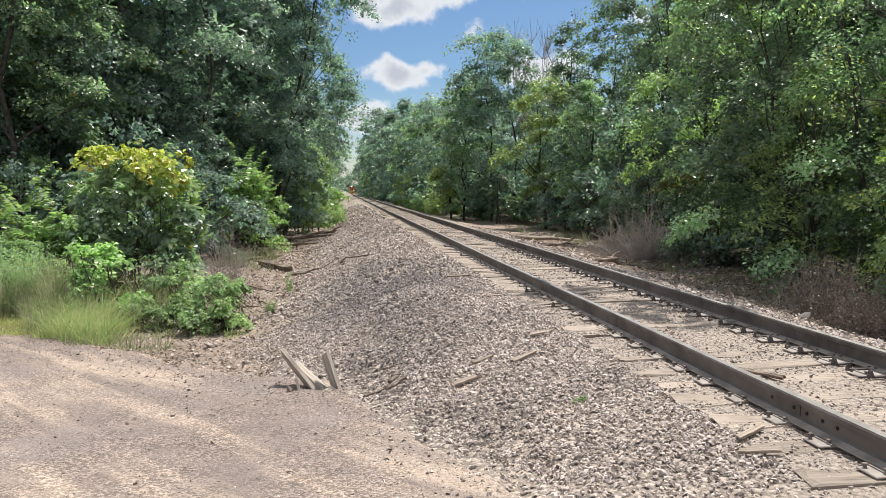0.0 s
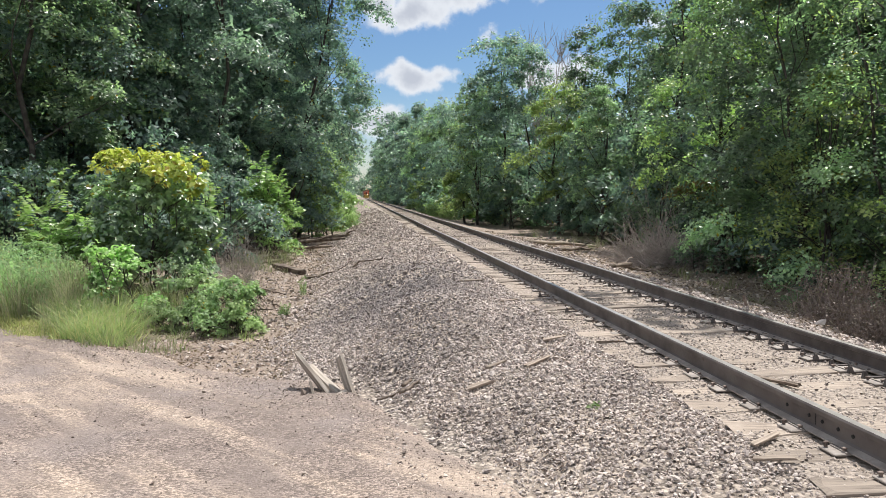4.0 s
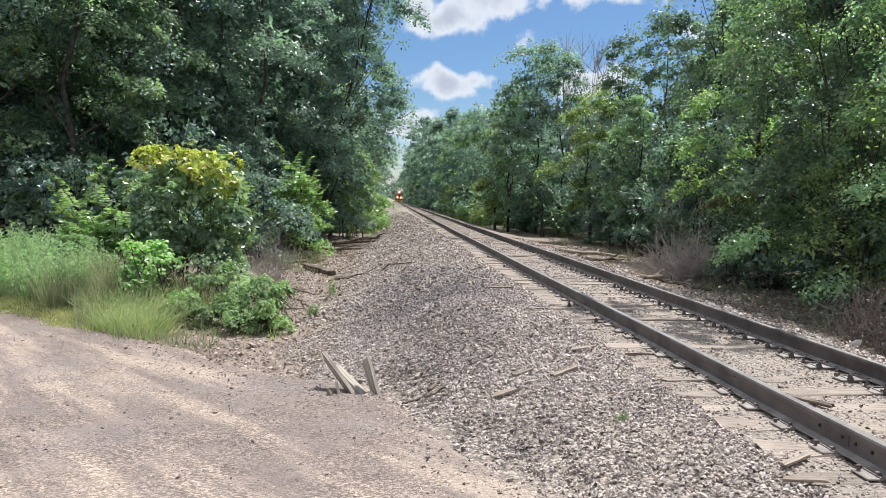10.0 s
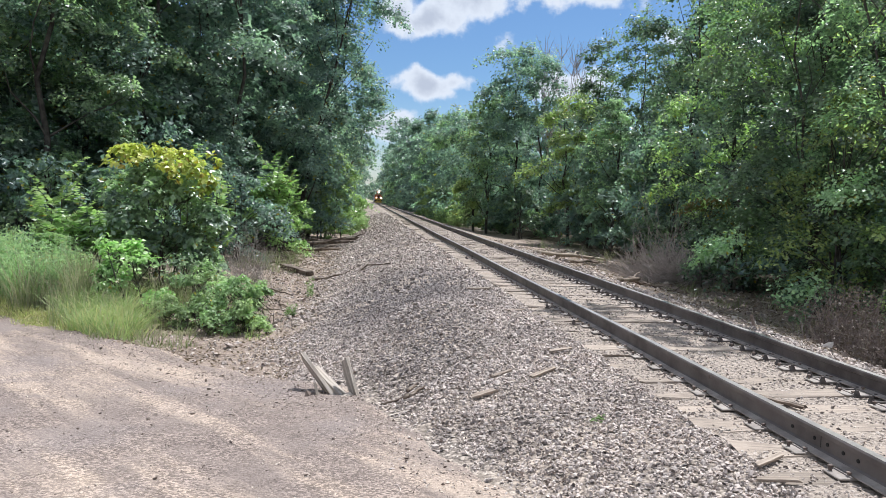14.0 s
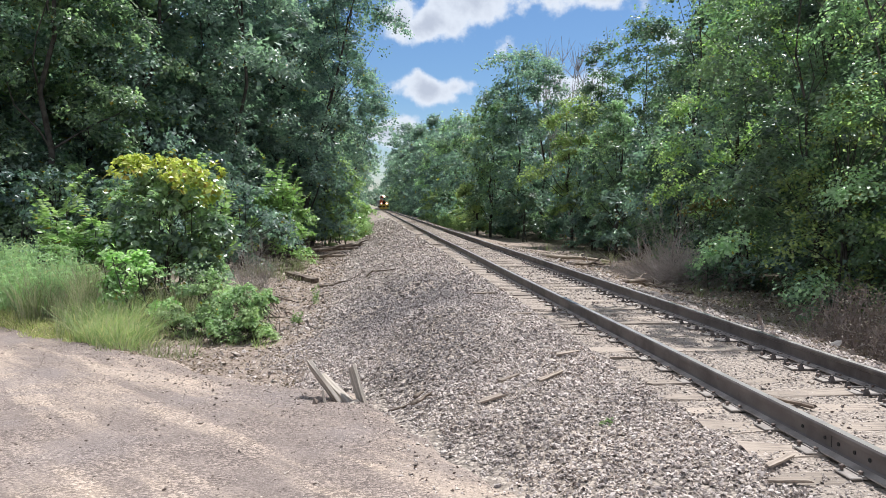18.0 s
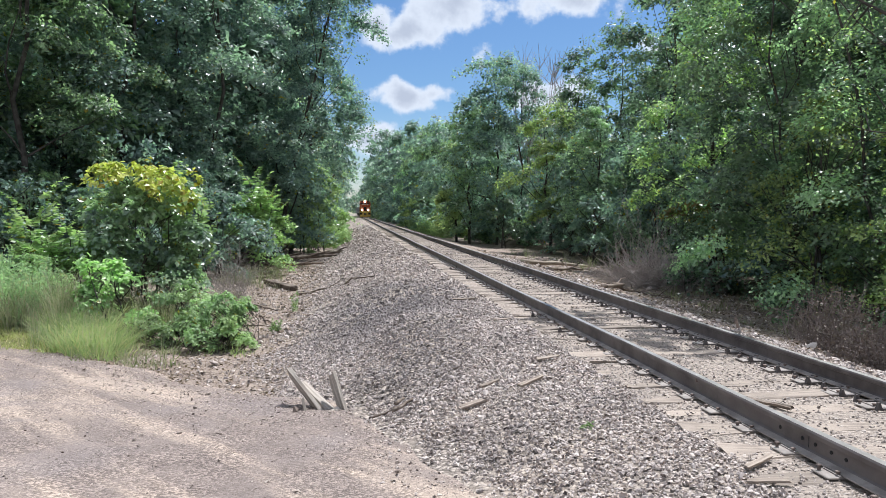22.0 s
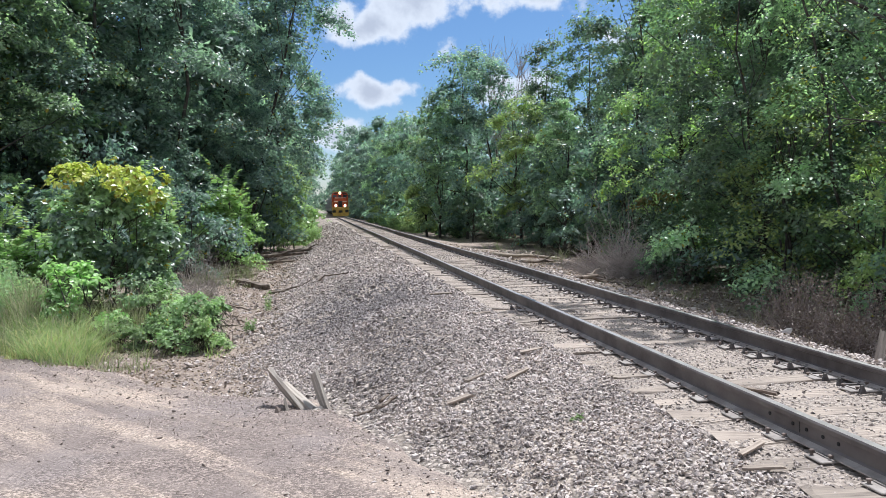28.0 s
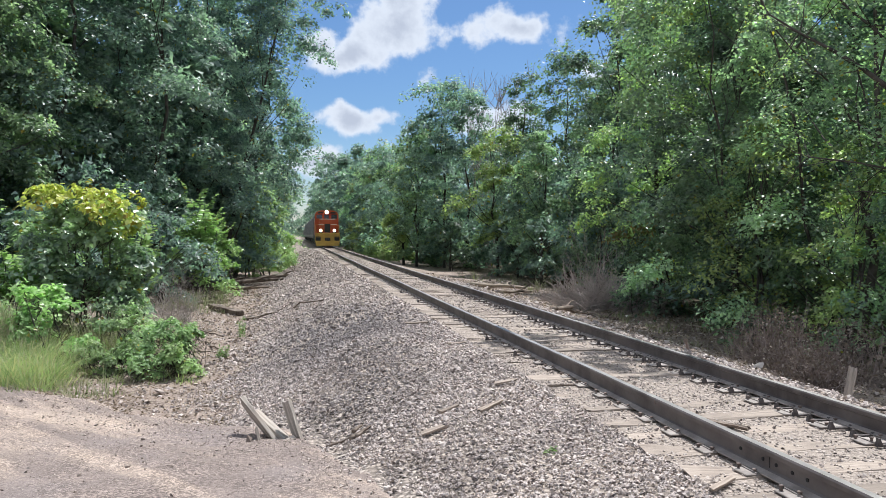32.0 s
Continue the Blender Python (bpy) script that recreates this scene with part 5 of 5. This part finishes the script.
    for i, (x, y, h, r, n) in enumerate([(4.5, 12.7, 1.3, 0.62, 170), (3.9, 11.3, 1.15, 0.65, 180), (5.1, 11.4, 1.2, 0.9, 150), (3.5, 10.0, 0.7, 0.5, 90)]):
        heap = bare_bush("brush_heap", "heap of dead brown brush with curled leaves in the ditch", foot_at(x, y), h, r, 613 + i, n, BRUSH, "brush heaps", 0.008, 0.7)
        rng = np.random.default_rng(650 + i)
        pts = rng.normal(0, 1, (1500, 3)) * (r * 0.48, r * 0.48, 0) + np.array([0, 0, 1.0]) * (h * 0.85 * rng.uniform(0.03, 1, 1500) ** 1.3)[:, None]
        pts[:, 2] *= np.clip(1.15 - 0.5 * np.hypot(pts[:, 0], pts[:, 1]) / r, 0.3, 1)
        v, f = leaf_arrays(rng, pts, np.tile((0.0, 0.0, 0.4), (1500, 1)), np.full(1500, 0.045), 0.3, 0.5)
        array_mesh("dead_leaves", v, f, DEAD_LEAF, heap)
    bare_bush("dead_bush", "dry brown stalks at the wood's edge", foot_at(-7.3, 23.6), 2.0, 0.9, 615, 130, group="dead bushes", thick=0.007, up=1.2)
    bare_bush("dead_bush", "dark bare brush in the shade of the trees", foot_at(-7.2, 40.0), 1.6, 1.4, 616, 90, BARK, "dead bushes", 0.014)
    dead_tree()
    # boards stuck in the stones at the road's edge
    g = "boards at the road's edge"
    board("plank", "grey weathered plank leaning out of the stones", "plank", (-4.05, 8.02, -0.74), (-4.46, 8.55, -0.33), 0.15, 0.045, PLANK, 62, 701, g)
    board("plank", "sun-bleached plank lying across the others", "plank", (-3.93, 7.98, -0.70), (-4.33, 8.50, -0.44), 0.13, 0.045, PLANK, 18, 702, g)
    board("plank", "upright grey board with a worn top", "plank", (-3.83, 7.95, -0.78), (-4.00, 8.22, -0.30), 0.15, 0.04, PLANK, 84, 703, g)
    board("plank", "short split board end at the foot of the planks", "plank", (-4.16, 7.86, -0.72), (-3.92, 7.98, -0.62), 0.10, 0.03, PLANK, 30, 704, g)
    board("plank", "short split board end at the foot of the planks", "plank", (-4.26, 8.05, -0.70), (-4.30, 8.15, -0.55), 0.10, 0.03, PLANK, 70, 705, g)
    board("marker_post", "short grey wooden stake leaning beside the rail", "stake", (2.50, 8.15, -0.62), (2.64, 8.2, -0.13), 0.11, 0.05, PLANK, 88, 706)
    board("stub", "rusty stub of iron beside the rail", "stub", foot_at(2.0, 10.9, -0.05), foot_at(1.95, 10.95, 0.17), 0.04, 0.03, IRON, 80, 707)
    # fallen wood
    w = "fallen sticks"
    for i, (a, b, up, r, mat, label) in enumerate([
            ((-3.36, 7.62), (-3.26, 7.85), 0.08, 0.022, LOGWOOD, "dark rotten stick among the stones"), ((-3.40, 7.55), (-3.18, 7.66), 0.03, 0.024, LOGWOOD, "dark rotten stick among the stones"),
            ((-3.62, 7.66), (-3.38, 7.72), 0.02, 0.015, LOGWOOD, "dark rotten stick among the stones"), ((-3.34, 7.5), (-3.2, 7.62), 0.04, 0.018, LOGWOOD, "broken dark stick sticking up from the stones"),
            ((-5.0, 24.7), (-3.1, 21.8), 0.03, 0.03, LOGWOOD, "long thin dead branch on the ballast slope"), ((-5.4, 24.6), (-4.9, 23.9), 0.06, 0.05, LOGWOOD, "tangled dark twigs at the slope's foot"),
            ((-6.0, 19.5), (-5.4, 17.6), 0.03, 0.03, LOGWOOD, "thin dead branch in the dry ditch"), ((-6.4, 21.8), (-5.7, 20.9), 0.03, 0.025, LOGWOOD, "thin dead branch in the dry ditch"), ((-6.2, 18.2), (-5.7, 18.4), 0.03, 0.02, LOGWOOD, "thin dead branch in the dry ditch"),
            ((-4.0, 88.0), (-1.9, 92.0), 0.05, 0.09, LOGWOOD, "dark branch lying across the shoulder"), ((1.9, 16.9), (3.6, 19.6), 0.06, 0.05, LOGWOOD, "weathered branch beside the rail"),
            ((3.4, 20.8), (4.6, 19.4), 0.05, 0.03, LOGWOOD, "crooked branch on bare soil"), ((4.6, 23.0), (5.3, 21.0), 0.05, 0.04, LOGWOOD, "crooked branch on bare soil"), ((4.2, 14.8), (4.9, 12.4), 0.45, 0.012, PALEWOOD, "pale stem rising from the brush heap"),
            ((3.6, 11.6), (4.2, 10.4), 0.25, 0.010, PALEWOOD, "pale stem rising from the brush heap")]):
        p, q = on_ground(a, b, up)
        stick("dead_branch", label, p, q, r, mat, 720 + i, w, 0.05, 2 if r > 0.025 else 0)
    for i, (a, b, width, thick, label) in enumerate([((-2.22, 7.1), (-1.9, 7.5), 0.05, 0.03, "split sliver of tie wood on the ballast"), ((-2.8, 6.83), (-2.6, 6.84), 0.07, 0.035, "bleached wood chip on the ballast"), ((-1.75, 8.3), (-1.5, 8.4), 0.06, 0.02, "split sliver of tie wood on the ballast"),
                                                     ((-2.55, 7.35), (-2.35, 7.5), 0.04, 0.03, "split sliver of tie wood on the ballast"), ((-0.42, 6.25), (-0.22, 5.9), 0.05, 0.03, "dark sliver of wood between the rails"), ((-1.32, 4.55), (-1.08, 4.72), 0.05, 0.025, "broken tie splinter beside the rail"),
                                                     ((-1.45, 4.32), (-1.2, 4.28), 0.05, 0.02, "broken tie splinter beside the rail"), ((-1.7, 11.2), (-1.4, 11.35), 0.05, 0.02, "split sliver of tie wood on the ballast"), ((-1.9, 14.2), (-1.45, 14.1), 0.08, 0.03, "split sliver of tie wood on the ballast")]):
        p, q = on_ground(a, b, 0.035)
        board("wood_splinter", label, "splinter", p, q, width * 0.8, thick * 0.8, SPLINTER if "dark" not in label else LOGWOOD, 10, 760 + i, "wood splinters")
    # logs and old ties in the ditches
    for i, (a, b, r, mat, label) in enumerate([((2.9, 30.0), (6.6, 33.0), 0.10, PALEWOOD, "pale fallen log beside the track"), ((3.4, 27.6), (6.0, 31.6), 0.07, LOGWOOD, "dark fallen log beside the track"), ((-9.0, 37.6), (-4.4, 40.6), 0.13, LOGWOOD, "dark rotten log in the shade"),
                                               ((-8.6, 35.4), (-5.0, 37.4), 0.10, LOGWOOD, "dark rotten log in the shade"), ((-7.4, 42.6), (-4.2, 43.4), 0.12, LOGWOOD, "dark rotten log in the shade"), ((-8.9, 33.0), (-6.6, 35.6), 0.09, LOGWOOD, "dark rotten log in the shade"), ((-7.6, 30.2), (-6.3, 30.9), 0.08, LOGWOOD, "dark rotten log in the shade")]):
        p, q = on_ground(a, b, r * 0.7)
        stick("fallen_log", label, p, q, r, mat, 780 + i, "fallen logs", 0.02, 3)
    p, q = on_ground((-6.75, 28.4), (-5.6, 26.0), 0.09)
    board("old_tie", "dark discarded railway tie in the ditch", "railway tie", p, q, 0.22, 0.16, LOGWOOD, 4, 790)
    p, q = on_ground((-8.2, 31.6), (-6.9, 32.2), 0.09)
    board("old_tie", "dark discarded railway tie in the ditch", "railway tie", p, q, 0.22, 0.16, LOGWOOD, 4, 791)


def dead_tree():
    """A bare tree that stands up behind the green ones, and the heavy limb that hangs over the road."""
    rng = np.random.default_rng(630)
    at = foot_at(11.7, 62.0)
    ob = tagged(new("dead_tree"), "leafless grey tree with fine upright twigs", "dead tree")
    ob.matrix_world = pose(*at)
    paths = []
    for _ in range(15):
        foot = np.array([rng.normal(0, 0.6), rng.normal(0, 0.5), 0.0])
        tip = foot + np.array([rng.normal(0, 1.5), rng.normal(0, 1.0), rng.uniform(13.0, 16.8)])
        p = bent(rng, foot, tip, 0.065, 0.012, 8, 0.02)
        paths.append(p)
        for _ in range(13):
            k = rng.integers(4, 8)
            lean = rng.choice([-1, 1]) * rng.uniform(0.3, 1.3)
            q = bent(rng, p[k][0], p[k][0] + np.array([lean, rng.normal(0, 0.6), rng.uniform(0.9, 2.8)]), 0.02, 0.008, 3, 0.05)
            paths.append(q)
            paths.append(bent(rng, q[1][0], q[1][0] + np.array([lean * rng.uniform(-0.5, 0.9), rng.normal(0, 0.3), rng.uniform(0.5, 1.3)]), 0.012, 0.006, 3, 0.05))
    v, f = tubes(paths, 4)
    array_mesh("bare_crown", v, f, DEADWOOD, ob)
    # the limbs reaching in from beyond the picture's edge
    rng = np.random.default_rng(631)
    ob = thing("walnut_tree", "leaning tree with heavy dark limbs and thin foliage", "tree", foot_at(8.2, 11.2), 0, "woodland trees")
    z0 = float(land(8.2, 11.2))
    trunk = bent(rng, (0, 0, -0.1), (-0.1, 0.1, 3.9), 0.15, 0.13, 5, 0.01)
    paths, tips = [trunk], []
    for a, b, r in (((-0.1, 0.1, 3.7), (-4.2, 0.8, 5.2 - z0), 0.085), ((-0.1, 0.1, 3.8), (-3.0, 0.9, 5.8 - z0), 0.07), ((-0.1, 0.1, 3.4), (-3.4, 0.8, 2.8 - z0), 0.03), ((-0.1, 0.1, 3.0), (-2.4, 0.5, 2.2 - z0), 0.025)):
        limb = bent(rng, a, b, r, 0.012, 8, 0.02)
        paths.append(limb)
        for _ in range(14):
            k = rng.integers(2, 9)
            q = limb[k][0] + rng.normal(0, 0.42, 3) + np.array([-0.1, 0.1, 0.1])
            paths.append(bent(rng, limb[k][0], q, 0.012, 0.004, 4, 0.07))
            tips.append(q)
    v, f = tubes(paths, 6)
    array_mesh("trunk", v, f, BARK, ob, "", True)
    tips = np.array(tips)
    pts = (tips[:, None] + rng.normal(0, 0.2, (len(tips), 46, 3))).reshape(-1, 3)
    v, f = leaf_arrays(rng, pts, np.tile((0, 0, 0.9), (len(pts), 1)) + 0.0, np.full(len(pts), 0.07), 0.26)
    array_mesh("crown", v, f, LEAF_LIGHT, ob)


# ---- train ----
def paint(name, a, rough=0.45):
    b = tuple(v * 0.72 for v in a)
    return plain(name, a, b, rough, 1.4, 0.0, 0.12, 18.0, 0.5)


CREAM = plain("cream trim paint", (0.70, 0.66, 0.56), (0.78, 0.74, 0.64), 0.5)
ORANGE, YELLOW, BLACK, GREY = paint("orange loco paint", (0.55, 0.100, 0.026)), paint("yellow loco paint", (0.58, 0.38, 0.07)), paint("black underframe paint", (0.025, 0.024, 0.023)), paint("grey hopper paint", (0.36, 0.37, 0.37))
GLASS = plain("dark cab glass", (0.015, 0.017, 0.02), (0.02, 0.022, 0.025), 0.08, 2.0, 0.0, 0.0, 20.0, 0.8)
LAMP = glow_material("lit headlamp", (1.0, 0.86, 0.66), 60.0)
# lens glare round the lamps, drawn as a glowing orange disc
LAMP_GLARE = glow_material("orange glare round a lamp", (1.0, 0.52, 0.20), 1.6)
STEEL = plain("wheel steel", (0.12, 0.10, 0.09), (0.22, 0.19, 0.17), 0.5, 8.0, 0.6)


def profile(bm, section, y0, y1):
    """A prism along y with the given outline in x and z."""
    a = [bm.verts.new((x, y0, z)) for x, z in section]
    b = [bm.verts.new((x, y1, z)) for x, z in section]
    bm.faces.new(a)
    bm.faces.new(list(reversed(b)))
    for i in range(len(section)):
        j = (i + 1) % len(section)
        bm.faces.new((a[j], a[i], b[i], b[j]))
    bmesh.ops.recalc_face_normals(bm, faces=bm.faces)
    return bm


def arch(half, z0, z1, crown):
    return [(-half, z0), (half, z0), (half, z1 - crown), (half * 0.86, z1 - crown * 0.42), (half * 0.55, z1 - crown * 0.1), (0, z1), (-half * 0.55, z1 - crown * 0.1), (-half * 0.86, z1 - crown * 0.42), (-half, z1 - crown)]


def wheelset(parent, y, r=0.5):
    bm = bmesh.new()
    for x in (-0.75, 0.75):
        rod(bm, (x - 0.065, 0, 0), (x + 0.065, 0, 0), r, 20)
        s = math.copysign(1, x)
        rod(bm, (x - s * 0.065, 0, 0), (x - s * 0.09, 0, 0), r + 0.028, 20)
    rod(bm, (-0.95, 0, 0), (0.95, 0, 0), 0.085, 10)
    ob = part("wheelset", bm, STEEL, parent)
    ob.matrix_basis = pose(0, y, r)
    return ob


def bogie(parent, y, gap):
    for x in (-1.0, 1.0):
        bm = profile(bmesh.new(), [(x - 0.07, 0.42), (x + 0.07, 0.42), (x + 0.07, 0.80), (x - 0.07, 0.80)], y - gap / 2 - 0.45, y + gap / 2 + 0.45)
        box(bm, x - 0.10, x + 0.10, y - 0.45, y + 0.45, 0.28, 0.92, 0.04)
        part("bogie_frame", bm, BLACK, parent)


def locomotive(start):
    ob = thing("locomotive", "orange and yellow diesel locomotive with lit headlamps", "locomotive", (0, start, 0))
    block("underframe", BLACK, ob, -1.45, 1.45, 0.5, 17.4, 1.05, 1.45, 0.03)
    part("snow_plow", profile(bmesh.new(), [(-1.45, 0.12), (1.45, 0.12), (1.5, 0.75), (-1.5, 0.75)], 0.05, 0.30), YELLOW, ob)
    block("pilot", YELLOW, ob, -1.55, 1.55, 0.30, 0.55, 0.55, 1.72, 0.04, "yellow pilot sheet above the plow")
    for x in (-1.18, 1.18):
        for z in (0.55, 0.9, 1.25):
            block("step", BLACK, ob, x - 0.30, x + 0.30, 0.16, 0.32, z, z + 0.04)
        block("step_well", BLACK, ob, x - 0.32, x + 0.32, 0.27, 0.298, 0.5, 1.2)
    block("coupler", BLACK, ob, -0.16, 0.16, -0.35, 0.32, 0.72, 1.02, 0.04)
    block("coupler_pocket", BLACK, ob, -0.36, 0.36, 0.27, 0.298, 0.6, 1.15)
    block("anticlimber", YELLOW, ob, -1.5, 1.5, 0.12, 0.34, 1.62, 1.74, 0.02)
    part("short_hood", profile(bmesh.new(), [(-1.0, 1.45), (1.0, 1.45), (1.0, 3.4), (0.85, 3.56), (-0.85, 3.56), (-1.0, 3.4)], 1.0, 3.2), ORANGE, ob)
    block("hood_band", CREAM, ob, -1.005, 1.005, 0.98, 1.3, 3.46, 3.55)
    for x in (-0.78, 0.78):
        block("hood_trim", CREAM, ob, x - 0.36, x + 0.36, 0.47, 0.52, 2.80, 2.87)
    block("hood_door", BLACK, ob, -0.36, 0.36, 0.985, 1.0, 1.8, 2.9, 0.01)
    for x in (-1.2, 1.2):
        block("side_locker", ORANGE, ob, x - 0.30, x + 0.30, 1.9, 3.2, 1.45, 2.78, 0.03)
        rods = bmesh.new()
        for y in (0.5, 1.5):
            rod(rods, (x * 1.22, y, 1.4), (x * 1.22, y, 2.75), 0.02, 6)
        rod(rods, (x * 1.22, 0.5, 2.75), (x * 1.22, 3.0, 2.75), 0.02, 6)
        rod(rods, (x * 1.22, 0.5, 2.75), (x * 0.35, 0.5, 2.75), 0.02, 6)
        part("handrail", rods, YELLOW, ob)
    part("cab", profile(bmesh.new(), arch(1.52, 1.45, 4.72, 0.55), 3.2, 5.5), ORANGE, ob)
    for x in (-0.95, -0.02, 0.95):
        w = 0.36 if abs(x) > 0.5 else 0.30
        pane = block("windshield", GLASS, ob, x - w, x + w, 3.165, 3.205, 3.62, 4.15, 0.02)
    block("number_board", BLACK, ob, -1.15, -0.5, 3.12, 3.19, 4.27, 4.5, 0.01)
    block("number_board", BLACK, ob, 0.5, 1.15, 3.12, 3.19, 4.27, 4.5, 0.01)
    block("cab_visor", ORANGE, ob, -1.3, 1.3, 3.02, 3.2, 4.2, 4.25)
    for x in (-1.53, 1.53):
        block("side_window", GLASS, ob, x - 0.012, x + 0.012, 3.7, 5.0, 3.4, 4.1)
    housing = block("headlamp_housing", BLACK, ob, -0.34, 0.34, 3.02, 3.22, 4.30, 4.62, 0.03)
    # added glowing disc for the glare round the headlamp
    part("glare_disc", rod(bmesh.new(), (0, 3.0, 4.46), (0, 3.03, 4.46), 0.25, 20), LAMP_GLARE, housing)
    part("headlamp", rod(bmesh.new(), (0, 2.96, 4.46), (0, 3.01, 4.46), 0.17, 16), LAMP, housing)
    for x in (-0.84, 0.84):
        lamp = block("ditch_lamp", BLACK, ob, x - 0.22, x + 0.22, 0.10, 0.34, 1.74, 2.26, 0.03)
        # added glowing disc for the glare round the ditch lamp
        part("glare_disc", rod(bmesh.new(), (x, 0.08, 2.04), (x, 0.105, 2.04), 0.19, 18), LAMP_GLARE, lamp)
        part("lens", rod(bmesh.new(), (x, 0.05, 2.04), (x, 0.09, 2.04), 0.13, 16), LAMP, lamp)
    part("long_hood", profile(bmesh.new(), arch(0.98, 1.45, 4.55, 0.25), 5.5, 16.8), ORANGE, ob)
    block("hood_stripe", YELLOW, ob, -0.99, 0.99, 5.6, 16.7, 1.7, 2.1)
    for y in np.arange(6.2, 16, 1.2):
        for x in (-0.985, 0.985):
            block("hood_door", ORANGE, ob, x - 0.012, x + 0.012, y, y + 1.08, 2.2, 3.9, 0.01)
    for y in (8.0, 12.2, 14.6):
        part("roof_fan", rod(bmesh.new(), (0, y, 4.52), (0, y, 4.72), 0.55, 18), BLACK, ob)
    part("exhaust_stack", rod(bmesh.new(), (0, 10.2, 4.5), (0, 10.2, 4.85), 0.2, 12), BLACK, ob)
    part("fuel_tank", profile(bmesh.new(), [(-1.0, 0.35), (1.0, 0.35), (1.4, 0.6), (1.4, 1.05), (-1.4, 1.05), (-1.4, 0.6)], 7.0, 11.2), BLACK, ob)
    wheels = []
    for y in (3.6, 14.2):
        bogie(ob, y, 2.7)
        wheels += [wheelset(ob, y - 1.35), wheelset(ob, y + 1.35)]
    return ob, wheels


def hopper_car(start):
    ob = thing("hopper_car", "grey covered hopper car with ribbed sides", "railway car", (0, start, 0), group="hopper cars")
    bm = bmesh.new()
    side = [(-1.42, 1.5), (1.42, 1.5), (1.5, 1.75), (1.5, 3.9), (1.25, 4.35), (0.6, 4.52), (-0.6, 4.52), (-1.25, 4.35), (-1.5, 3.9), (-1.5, 1.75)]
    part("body", profile(bm, side, 1.0, 14.0), GREY, ob)
    block("sill", GREY, ob, -1.46, 1.46, 0.2, 14.8, 1.25, 1.5)
    part("end_slope", profile(bmesh.new(), [(-1.4, 1.5), (1.4, 1.5), (1.4, 3.2), (-1.4, 3.2)], 0.85, 1.05), GREY, ob)
    for x in (-1.53, 1.53):
        for y in np.arange(1.4, 14, 1.26):
            block("rib", GREY, ob, x - 0.05, x + 0.05, y - 0.05, y + 0.05, 1.6, 3.9)
    block("roof_walk", BLACK, ob, -0.4, 0.4, 0.8, 14.2, 4.56, 4.62)
    for y in (2.6, 4.9, 7.2, 9.5):
        part("hopper_bay", profile(bmesh.new(), [(-0.6, 0.45), (0.6, 0.45), (1.3, 1.3), (-1.3, 1.3)], y + 0.5, y + 2.3), GREY, ob)
    part("ladder", rod(rod(bmesh.new(), (-1.4, 0.75, 1.3), (-1.4, 0.75, 4.3), 0.025, 6), (-1.0, 0.75, 1.3), (-1.0, 0.75, 4.3), 0.025, 6), BLACK, ob)
    for y in (2.0, 13.0):
        bogie(ob, y, 1.75)
        for d in (-0.87, 0.87):
            wheelset(ob, y + d, 0.42)
    return ob


TRAIN_Y, SPEED = 99.0, 11.85  # where the locomotive's nose stands at the end, and metres a second


def train():
    loco, wheels = locomotive(500.0)
    cars = [hopper_car(520.0)]
    for i in range(8):
        cars.append(copy_thing(cars[0], pose(0, 540.0 + i * 15.6, 0)))
    return loco, wheels, cars


def motions():
    loco, wheels, cars = TRAIN
    times = [2.0 * i for i in range(17)]
    for n, ob in enumerate([loco] + cars):
        back = 0 if n == 0 else 17.9 + (n - 1) * 15.4
        rows = []
        for t in times:
            y = TRAIN_Y + SPEED * (32 - t) + back
            dx, dz = (float(v) for v in bend(y))
            rows.append((t, pose(dx, y, dz, -0.109, 0, -0.246)))
        walk(ob, rows)
    step = 0.06
    for w in wheels:
        y, z = w.matrix_basis.translation[1:]
        walk(w, [(i * step, pose(0, y, z, math.degrees(SPEED * i * step / 0.5) % 360)) for i in range(int(32 / step) + 2)])


lay_track()
woods()
verge()
ballast_stones()
TRAIN = train()
motions()
